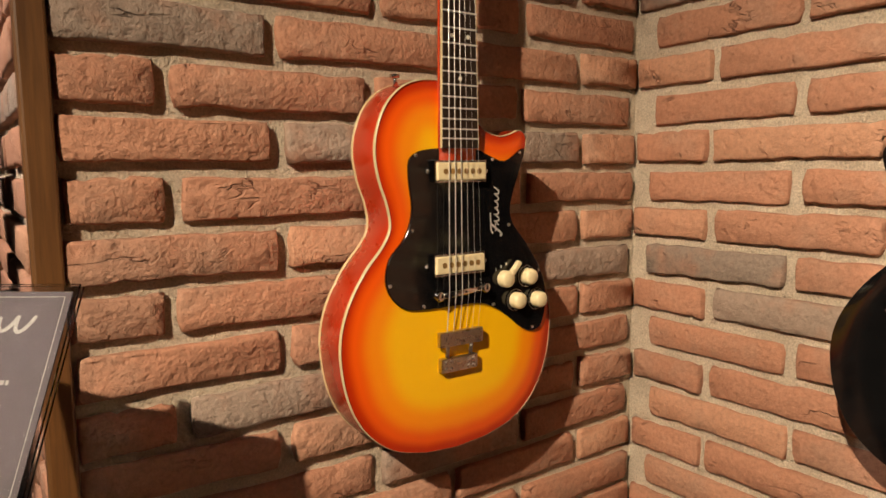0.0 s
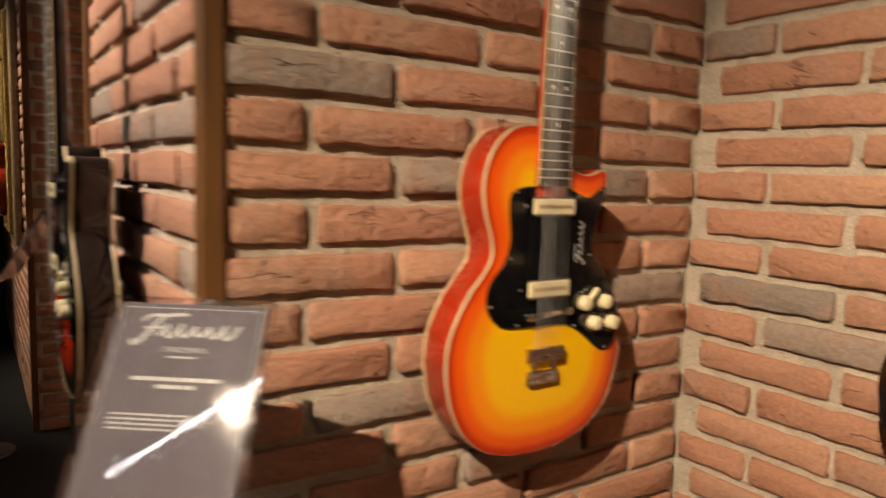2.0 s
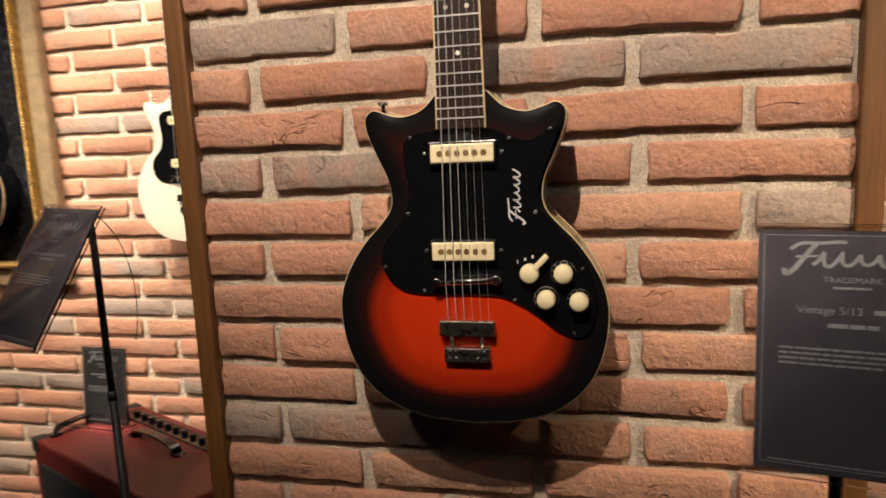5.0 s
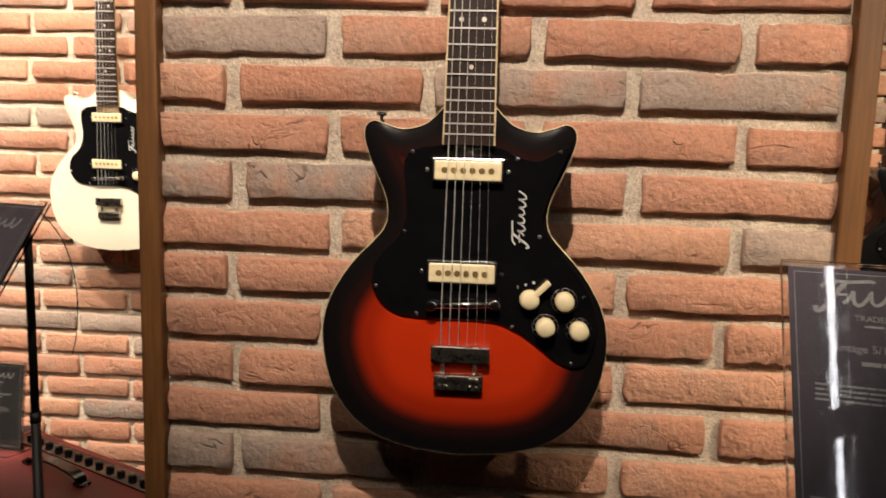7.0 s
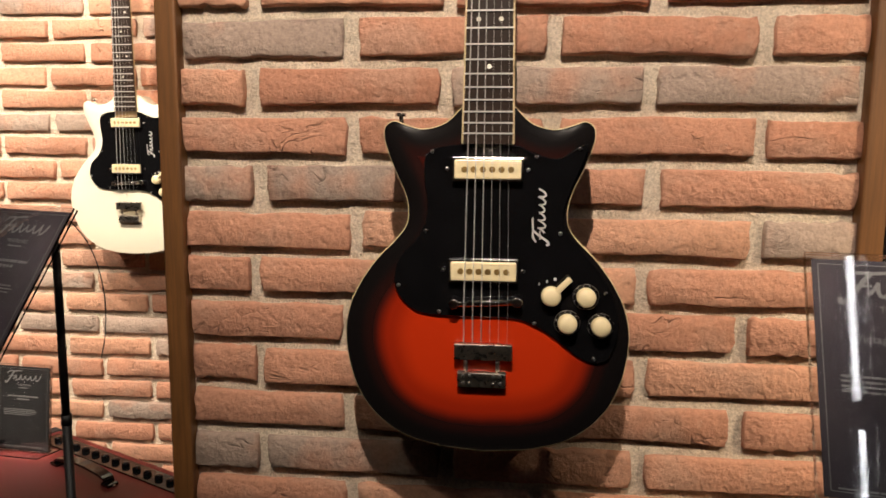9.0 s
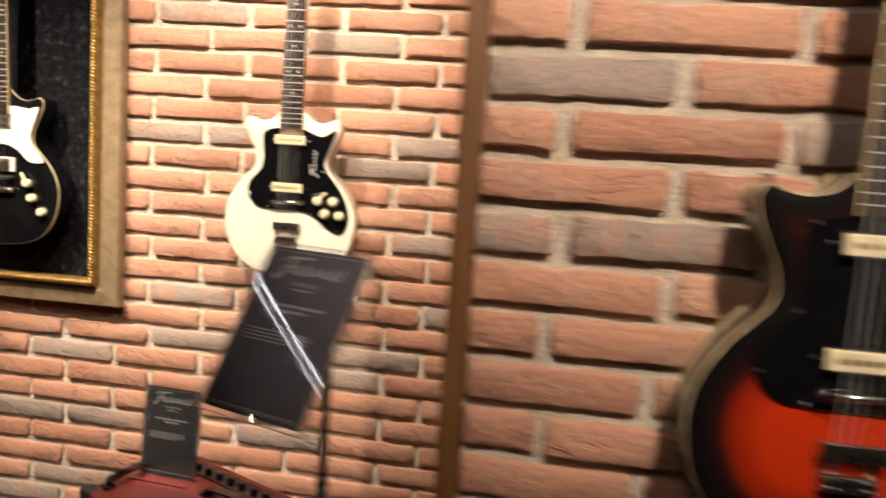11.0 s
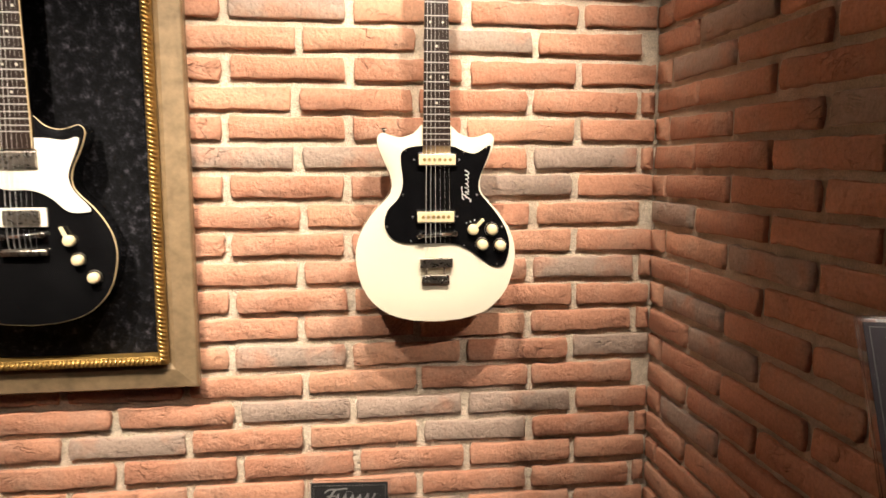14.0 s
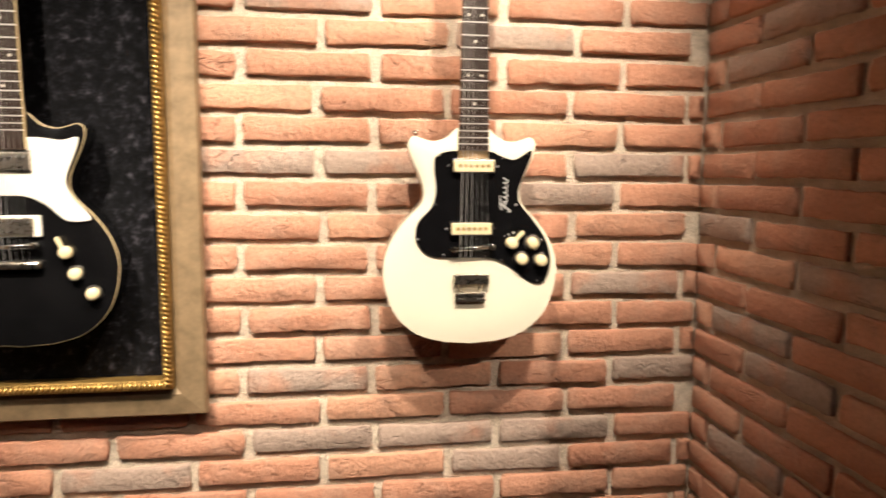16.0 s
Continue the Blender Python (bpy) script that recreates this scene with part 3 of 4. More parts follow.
    for k in range(1, 21):
        y = nut - scale * (1 - 2 ** (-k / 12))
        if y < y0 + 0.004:
            break
        w = 0.0215 + (0.0285 - 0.0215) * (nut - y) / (nut - y0)
        bm = bmesh.new()
        box(bm, (-w, y - 0.0009, FRONT + 0.012), (w, y + 0.0009, FRONT + 0.0138))
        part("fret", bm, FRET, fb)
        if k in (3, 5, 7, 9, 12, 15):
            yc = y + 0.5 * scale * (2 ** (-(k - 1) / 12) - 2 ** (-k / 12))
            for x in ((-0.0125, 0.0125) if k in (7, 12) else (0.0,)):
                bm = bmesh.new()
                cyl(bm, (x, yc, FRONT + 0.012), (x, yc, FRONT + 0.0129), 0.0028, None, 10)
                part("inlay_dot", bm, WHITE_PLASTIC, fb)
    bm = slab(bmesh.new(), [tuple(p) for p in smooth_line([(-0.022, 0.805), (-0.030, 0.83), (-0.036, 0.87), (-0.038, 0.93), (-0.034, 0.975), (-0.015, 0.985), (0.0, 0.975),
              (0.015, 0.985), (0.034, 0.975), (0.038, 0.93), (0.036, 0.87), (0.030, 0.83), (0.022, 0.805)], 3)], FRONT - 0.014, FRONT + 0.004, 0.001)
    head = part("headstock", bm, neck if neck is not NECK_RED else NECK_BLACK, g)
    for s in (-1, 1):
        for y in (0.855, 0.897, 0.939):
            bm = bmesh.new()
            cyl(bm, (s * 0.020, y, FRONT + 0.004), (s * 0.020, y, FRONT + 0.018), 0.0032, None, 10)
            cyl(bm, (s * 0.030, y, FRONT - 0.006), (s * 0.050, y, FRONT - 0.006), 0.0022, None, 8)
            part("tuner", bm, NICKEL, head, "", True)
            bm = bmesh.new()
            box(bm, (s * 0.057 - 0.007, y - 0.008, FRONT - 0.010), (s * 0.057 + 0.007, y + 0.008, FRONT - 0.002), 0.003)
            part("tuner_button", bm, CREAM, head, "", True)
    # pickups
    zz = z
    for k, (yc, dx) in enumerate(((0.337, -0.0004), (0.219, -0.0035))):
        x0, x1, h = -0.0376 + dx, 0.0390 + dx, 0.0112
        if pickups == "cream":
            bm = bmesh.new()
            box(bm, (x0 - 0.0022, yc - h - 0.0028, zz), (x1 + 0.0022, yc + h + 0.0028, zz + 0.0075), 0.001)
            pu = part("pickup", bm, CHROME, g, "chrome pickup surround")
            bm = bmesh.new()
            box(bm, (x0, yc - h, zz + 0.002), (x1, yc + h, zz + 0.0105), 0.0018)
            part("cover", bm, CREAM, pu, "cream pickup cover")
            for q in range(6):
                bm = bmesh.new()
                x = -0.0258 + dx + 0.0106 * q
                cyl(bm, (x, yc, zz + 0.0100), (x, yc, zz + 0.0110), 0.0036, None, 12)
                part("pole_piece", bm, BRASS, pu, "brass pole piece")
            for s in (-1, 1):
                bm = bmesh.new()
                dome(bm, (dx + s * 0.0465, yc, z - 0.0015), 0.0028, 0.003, 8)
                part("screw", bm, SCREW, pu, "", True)
        else:
            bm = bmesh.new()
            xs = 0.035 if k == 0 else 0.046
            yq = 0.325 if k == 0 else 0.212
            box(bm, (-xs, yq - 0.019, zz - 0.002), (xs, yq + 0.019, zz + 0.003), 0.0015)
            pu = part("pickup", bm, NICKEL if k == 0 else WHITE_PLASTIC, g, "humbucker in its mounting ring")
            bm = bmesh.new()
            box(bm, (-0.034, yq - 0.015, zz + 0.001), (0.034, yq + 0.015, zz + 0.0085), 0.002)
            part("cover", bm, NICKEL, pu, "smoked nickel cover")
            for q in range(6):
                bm = bmesh.new()
                dome(bm, (-0.026 + 0.0104 * q, yq + 0.007, zz + 0.0080), 0.0024, 0.0016, 8)
                part("pole_piece", bm, SCREW, pu, "", True)
    # bridge
    yb = 0.182 if not swept else 0.176
    bm = bmesh.new()
    tube(bm, [(-0.036, yb - 0.002, z + 0.008), (0.0, yb, z + 0.009), (0.036, yb + 0.002, z + 0.008)], 0.0042, 10)
    br = part("bridge", bm, CHROME, g, "chrome bar bridge", True)
    for s in (-1, 1):
        bm = bmesh.new()
        cyl(bm, (s * 0.037, yb + s * 0.002, FRONT), (s * 0.037, yb + s * 0.002, z + 0.009), 0.0045, None, 14)
        dome(bm, (s * 0.037, yb + s * 0.002, z + 0.009), 0.0062, 0.004, 14)
        part("bridge_post", bm, CHROME, br, "", True)
    zt = FRONT + 0.0025
    bm = bmesh.new()
    if swept:
        box(bm, (-0.044, 0.136, zt + 0.002), (0.044, 0.150, zt + 0.015), 0.004)
        tp = part("tailpiece", bm, NICKEL, g, "dark nickel stop tailpiece", True)
        ys = 0.145
    else:
        box(bm, (-0.036, 0.1125, zt + 0.004), (0.033, 0.132, zt + 0.012), 0.0012)
        tp = part("tailpiece", bm, NICKEL, g, "nickel two-plate tailpiece")
        ys = 0.130
        bm = bmesh.new()
        box(bm, (-0.032, 0.078, zt), (0.026, 0.0965, zt + 0.009), 0.0012)
        part("anchor_plate", bm, NICKEL, tp)
        for x in (-0.022, 0.016):
            bm = bmesh.new()
            cyl(bm, (x, 0.098, zt + 0.006), (x, 0.114, zt + 0.008), 0.0026, None, 10)
            part("link_rod", bm, NICKEL, tp, "", True)
        for x in (-0.025, -0.017, 0.011, 0.019):
            for dy in (0.083, 0.092):
                bm = bmesh.new()
                dome(bm, (x, dy, zt + 0.009), 0.0024, 0.0016, 8)
                part("screw", bm, SCREW, tp, "", True)
    for q in range(6):
        x0, x1 = -0.0245 + 0.0102 * q, -0.0165 + 0.0066 * q
        bm = bmesh.new()
        r = (0.00068, 0.00060, 0.00052, 0.00022, 0.00018, 0.00014)[q]
        tube(bm, [(x0, ys, zt + 0.010), (x0, yb, z + 0.0135), (x1, nut, FRONT + 0.0155), (x1 * 1.2, 0.855 + 0.042 * (q % 3), FRONT + 0.014)], r, 5)
        part("string", bm, STRING, g)
    bm = bmesh.new()
    box(bm, (-0.0215, nut, FRONT + 0.0065), (0.0215, nut + 0.005, FRONT + 0.016), 0.001)
    part("nut", bm, CREAM, g)
    # controls
    spots = ((0.1165, 0.1910), (0.0960, 0.1595), (0.1345, 0.1570)) if not swept else ((0.098, 0.126), (0.126, 0.090))
    for x, y in spots:
        bm = bmesh.new()
        cyl(bm, (x, y, zt if swept else z), (x, y, (zt if swept else z) + 0.002), 0.0152, None, 28)
        kn = part("knob_dial", bm, BLACK_PLASTIC, g, "black dial plate under a cream knob")
        bm = bmesh.new()
        dome(bm, (x, y, (zt if swept else z) + 0.002), 0.0112, 0.0145, 20)
        part("knob", bm, CREAM, kn, "cream control knob", True)
        bm = bmesh.new()
        zr = (zt if swept else z) + 0.0018
        tube(bm, [(x + 0.0149 * math.cos(k * math.tau / 28), y + 0.0149 * math.sin(k * math.tau / 28), zr) for k in range(29)], 0.0004, 5)
        part("dial_rim", bm, NICKEL, kn, "thin nickel rim")
        for q in range(10):
            a = 0.7 + q * 0.55
            bm = bmesh.new()
            zc = (zt if swept else z) + 0.0024
            ribbon(bm, [(x + 0.0124 * math.cos(a), y + 0.0124 * math.sin(a)), (x + 0.0138 * math.cos(a), y + 0.0138 * math.sin(a))], 0.0008, zc)
            part("dial_mark", bm, SILVER_INK, kn)
    x, y = (0.0765, 0.1910) if not swept else (0.084, 0.165)
    bm = bmesh.new()
    dome(bm, (x, y, z), 0.0115, 0.013, 20)
    sw = part("selector_switch", bm, CREAM, g, "cream selector knob with a pointer arm", True)
    bm = bmesh.new()
    box(bm, (0.004, -0.0035, 0.004), (0.031, 0.0035, 0.0125), 0.002, Matrix.Translation((x, y, z)) @ Matrix.Rotation(radians(46 if not swept else 115), 4, "Z"))
    part("pointer", bm, CREAM, sw)
    if not swept:
        for k in range(3):
            bm = bmesh.new()
            ribbon(bm, [(x - 0.014 + 0.009 * k, y + 0.012 + 0.003 * k), (x - 0.014 + 0.009 * k, y + 0.0155 + 0.003 * k)], 0.0012 + 0.0009 * k, z + 0.0005)
            part("position_mark", bm, SILVER_INK, pg)
        bm = bmesh.new()
        emblem_strokes(bm, 0.063, 0.253, 0.062, 0.0155, z + 0.0006, True)
        part("emblem", bm, SILVER_INK, pg, "silver script emblem")
    # strap button
    bx, by = (-0.069, 0.443) if single else (-0.106, 0.389)
    bm = bmesh.new()
    cyl(bm, (bx, by, 0.092), (bx - 0.001, by + 0.011, 0.092), 0.0035, 0.0025, 10)
    cyl(bm, (bx - 0.001, by + 0.010, 0.092), (bx - 0.001, by + 0.014, 0.092), 0.0065, None, 12)
    part("strap_button", bm, CHROME, g, "", True)
    # wall hanger
    h = thing("guitar_hanger", "black padded guitar hanger screwed to the brick wall", "hanger", wall, "guitar hangers")
    bm = bmesh.new()
    box(bm, (-0.022, 0.84, -0.004), (0.022, 0.92, 0.010), 0.003)
    part("wall_plate", bm, METAL_BLACK, h)
    bm = bmesh.new()
    tube(bm, [(0, 0.875, 0.008), (0, 0.868, 0.03), (0, 0.850, 0.088 - s0)], 0.006, 10)
    part("arm", bm, METAL_BLACK, h)
    for s in (-1, 1):
        bm = bmesh.new()
        tube(bm, [(0, 0.850, 0.088 - s0), (s * 0.028, 0.832, 0.092 - s0), (s * 0.031, 0.818, 0.112 - s0), (s * 0.030, 0.818, 0.140 - s0)], 0.0065, 10)
        part("prong", bm, METAL_BLACK, h, "", True)
    return g


EAST = (0, -1)   # right-hand way along walls that face west
guitar(facing(0.551, YA, 0.963, (1, 0)), 0.0395, 1.045, "yellow and cherry sunburst single-cut guitar hanging on brick", BURST_YELLOW, SIDE_RED, NECK_RED, BLACK_PLASTIC, True)
guitar(facing(XC, 1.340, 0.958, EAST), 0.021, 1.045, "black and red sunburst double-horn guitar on the brick pier", BURST_RED, BODY_BLACK, NECK_BLACK, BLACK_PLASTIC)
guitar(facing(XD, 2.350, 1.062, EAST), 0.009, 1.045, "ivory white double-horn guitar hanging on spotlit brick", BODY_WHITE, BODY_WHITE, NECK_MAPLE, BLACK_PLASTIC, False, False)
guitar(facing(XB, 0.248, 0.935, EAST), 0.015, 1.045, "plain glossy black double-horn guitar hanging on brick", BODY_BLACK, BODY_BLACK, NECK_BLACK, BLACK_PLASTIC, False, False)


# ---- framed guitars ----
def display_frame(m, w, h, label):
    """A deep gilt frame round crushed velvet; origin at its lower middle on the wall."""
    f = thing("display_frame", label, "frame", m)
    bm = bmesh.new()
    box(bm, (-w / 2 + 0.05, 0.05, 0.0), (w / 2 - 0.05, h - 0.05, 0.010))
    part("velvet_backing", bm, VELVET, f, "crushed black velvet backing")
    prof = ((0.0, 0.0), (0.0, 0.024), (0.004, 0.030), (0.047, 0.036), (0.054, 0.033), (0.060, 0.030), (0.060, 0.0))
    inner = ((0.0605, 0.0), (0.0605, 0.046), (0.066, 0.054), (0.073, 0.054), (0.080, 0.046), (0.080, 0.0))
    for name, pr, mat, lab in (("outer_moulding", prof, GILT_FLAT, "brushed gilt outer moulding"), ("inner_moulding", inner, GOLD, "gold inner moulding")):
        for k in range(4):
            bm = bmesh.new()
            ends = []
            for s in (0, 1):
                ring = []
                for d, z in pr:
                    corners = [(-w / 2 + d, d), (w / 2 - d, d), (w / 2 - d, h - d), (-w / 2 + d, h - d)]
                    c = corners[(k + s) % 4]
                    ring.append(bm.verts.new((c[0], c[1], z)))
                ends.append(ring)
            n = len(pr)
            for i in range(n):
                bm.faces.new((ends[0][i], ends[0][(i + 1) % n], ends[1][(i + 1) % n], ends[1][i]))
            bm.faces.new(ends[0])
            bm.faces.new(ends[1][::-1])
            bmesh.ops.recalc_face_normals(bm, faces=bm.faces)
            part(name, bm, mat, f, lab)
    # beaded rope edge: slanting beads all along the inner moulding, one strip a side
    d = 0.0698
    for k in range(4):
        corners = [(-w / 2 + d, d), (w / 2 - d, d), (w / 2 - d, h - d), (-w / 2 + d, h - d)]
        a, b = Vector(corners[k]), Vector(corners[(k + 1) % 4])
        way = (b - a).normalized()
        side = Vector((-way.y, way.x))
        bm = bmesh.new()
        count = int((b - a).length / 0.0095)
        for i in range(count):
            c = a + (b - a) * (i + 0.5) / count
            p = c + side * 0.007 + way * 0.004
            q = c - side * 0.007 - way * 0.004
            tube(bm, [(q.x, q.y, 0.048), ((q.x + c.x) / 2, (q.y + c.y) / 2, 0.0545), (c.x, c.y, 0.0565), ((p.x + c.x) / 2, (p.y + c.y) / 2, 0.0545), (p.x, p.y, 0.048)], 0.0036, 6)
        ob = part("rope_edge", bm, GOLD, f, "gilt rope beading", True)
        tagged(ob, kind="stuff")
    return f


display_frame(facing(XD - 0.010, 3.202, 0.903, EAST), 0.635, 1.30, "gilt frame with rope beading round black crushed velvet")
guitar(facing(XD - 0.018, 3.1975, 1.078, EAST), 0.035, 1.04, "black double-cut guitar with ivory pickguard inside the frame", BODY_BLACK, BODY_BLACK, NECK_MAPLE, WHITE_PLASTIC, False, True, False, True, "ring")
display_frame(facing(XC - 0.008, 4.62, 0.905, EAST), 0.66, 1.30, "gilt frame on the far brick pier")
guitar(facing(XC - 0.018, 4.62, 1.055, EAST), 0.02, 1.0, "orange sunburst guitar inside the far frame", BURST_ORANGE, SIDE_RED, NECK_MAPLE, BLACK_PLASTIC)


# ---- sign stands ----
def bars(bm, w, y, widths, height, gap, z, centred=True):
    for k, wd in enumerate(widths):
        x0 = -wd / 2 if centred else -w / 2 + 0.018
        rnd = random.Random(int(wd * 9000) + k)
        x, end = x0, x0 + wd
        while x < end - 0.002:
            step = min(rnd.uniform(0.006, 0.018), end - x)
            ribbon(bm, [(x, y - k * gap), (x + step - 0.0012, y - k * gap)], height, z)
            x += step
    return bm


def sign_face(parent, w, h, words="", paper=PRINT):
    """A dark printed card between clear acrylic sheets; origin at the top middle, hanging down."""
    bm = bmesh.new()
    box(bm, (-w / 2, -h, -0.0005), (w / 2, 0, 0.0008))
    card = part("printed_card", bm, paper, parent, "charcoal printed card")
    z = 0.0014
    bm = bmesh.new()
    emblem_strokes(bm, -w * 0.33, -h * 0.130, w * 0.66, h * 0.118, z)
    part("emblem", bm, INK, card, "pale script emblem")
    bm = bmesh.new()
    lab = bpy.data.curves.new("small_capitals", "FONT")
    lab.body, lab.size, lab.align_x = "TRADEMARK", h * 0.036, "CENTER"
    lab.materials.append(INK)
    ob = new("small_capitals", lab)
    ob.parent = card
    ob.matrix_local = Matrix.Translation((0.0, -h * 0.235, z))
    bars(bm, w, -h * 0.258, [w * 0.2], h * 0.010, 0.01, z)
    part("small_line", bm, INK, card)
    bm = bmesh.new()
    bars(bm, w, -h * (0.42 if words else 0.36), [w * 0.26] if words else [w * 0.60, w * 0.26], h * 0.018, h * 0.034, z)
    part("title_lines", bm, INK, card)
    if words:
        txt = bpy.data.curves.new("model_name", "FONT")
        txt.body, txt.size, txt.align_x = words, 0.0100, "LEFT"
        txt.materials.append(INK)
        ob = new("model_name", txt)
        ob.parent = card
        ob.matrix_local = Matrix.Translation((-w * 0.29, -h * 0.372, z))
        bm = bmesh.new()
        ribbon(bm, [(w * 0.10, -h * 0.357), (w * 0.18, -h * 0.357)], h * 0.020, z)
        ribbon(bm, [(w * 0.20, -h * 0.357), (w * 0.30, -h * 0.357)], h * 0.020, z)
        part("title_end", bm, INK, card)
    bm = bmesh.new()
    bars(bm, w, -h * 0.52, [w * 0.62, w * 0.66, w * 0.63, w * 0.52], h * 0.009, h * 0.021, z, False)
    part("text_lines", bm, INK, card)
    bm = bmesh.new()
    i = 0.005
    ring = [(-w / 2 + i, -h + i), (w / 2 - i, -h + i), (w / 2 - i, -i), (-w / 2 + i, -i), (-w / 2 + i, -h + i)]
    for a, c in zip(ring, ring[1:]):
        ribbon(bm, [a, c], 0.0007, z)
    part("border_line", bm, INK, card)
    bm = bmesh.new()
    bars(bm, w, -h * 0.965, [w * 0.86], h * 0.007, 0.01, z)
    part("foot_line", bm, INK, card)
    bm = bmesh.new()
    box(bm, (-w / 2 - 0.006, -h - 0.006, 0.0020), (w / 2 + 0.006, 0.006, 0.0042), 0.0006)
    ac = part("acrylic_sheet", bm, ACRYLIC, parent, "clear acrylic cover sheet")
    ac.visible_shadow = False
    return card


def sign_stand(x, y, z, right, label, words="", w=0.150, h=0.214, tilt=-33):
    """x, y, z: the middle of the sign's upper edge."""
    u = Vector((right[0], right[1], 0)).normalized()
    out = u.cross(Vector((0, 0, 1)))
    px, py = x - out.x * 0.026, y - out.y * 0.026
    s = thing("sign_stand", label, "sign stand", pose(px, py, 0, 0, 0, math.degrees(math.atan2(u.y, u.x))), "guitar sign stands")
    bm = bmesh.new()
    cyl(bm, (0, 0, 0.010), (0, 0, 0.93), 0.0067, 0.0067, 14)
    cyl(bm, (0, 0, 0.93), (0, 0, 0.945), 0.0076, 0.0076, 14)
    cyl(bm, (0, 0, 0.945), (0, 0, z - 0.004), 0.0058, 0.0055, 14)
    part("pole", bm, METAL_BLACK, s, "", True)
    bm = bmesh.new()
    cyl(bm, (0, 0, 0.0), (0, 0, 0.008), 0.115, 0.112, 40)
    cyl(bm, (0, 0, 0.008), (0, 0, 0.024), 0.016, 0.011, 20)
    part("base_plate", bm, PLATE, s, "round steel foot plate")
    bm = bmesh.new()
    tube(bm, [(0, 0, z - 0.030), (0, -0.020, z - 0.028), (0, -0.036, z - 0.030)], 0.005, 8)
    part("clamp", bm, METAL_BLACK, s)
    bm = bmesh.new()
    box(bm, (-w / 2 - 0.006, -h - 0.006, -0.0034), (w / 2 + 0.006, 0.006, -0.0012), 0.0006)
    panel = part("sign_panel", bm, ACRYLIC, s, "tilted clear acrylic sign panel")
    panel.visible_shadow = False
    panel.matrix_local = Matrix.Translation((0, -0.026, z)) @ Matrix.Rotation(radians(90 + tilt), 4, "X")
    sign_face(panel, w, h, words)
    return s


sign_stand(0.0165, 0.6825, 1.219, (0.79, -0.61), "black sign stand with a tilted charcoal card beside the yellow guitar")
sign_stand(-0.2175, 0.955, 1.231, (-0.20, -0.98), "black sign stand with a tilted charcoal card beside the pier", "Vintage 5/13")
tall = sign_stand(0.0125, 1.964, 1.246, (-0.35, -0.936), "black sign stand with a tilted charcoal card beside the ivory guitar")
bm = bmesh.new()
tube(bm, smooth_line([(0.072, -0.030, 1.240), (0.090, -0.012, 1.20), (0.096, 0.0, 1.14), (0.090, 0.004, 1.08), (0.078, 0.004, 1.04)], 5, False), 0.0008, 6)
part("loose_wire", bm, METAL_BLACK, tall, "thin loose wire")
sign_stand(-0.16, 3.72, 1.235, (-0.20, -0.98), "black sign stand with a tilted card by the far pier")


# ---- amplifier ----
AMP_AT = (0.607, 2.712)
AMP_YAW = math.degrees(math.atan2(-0.902, -0.431))


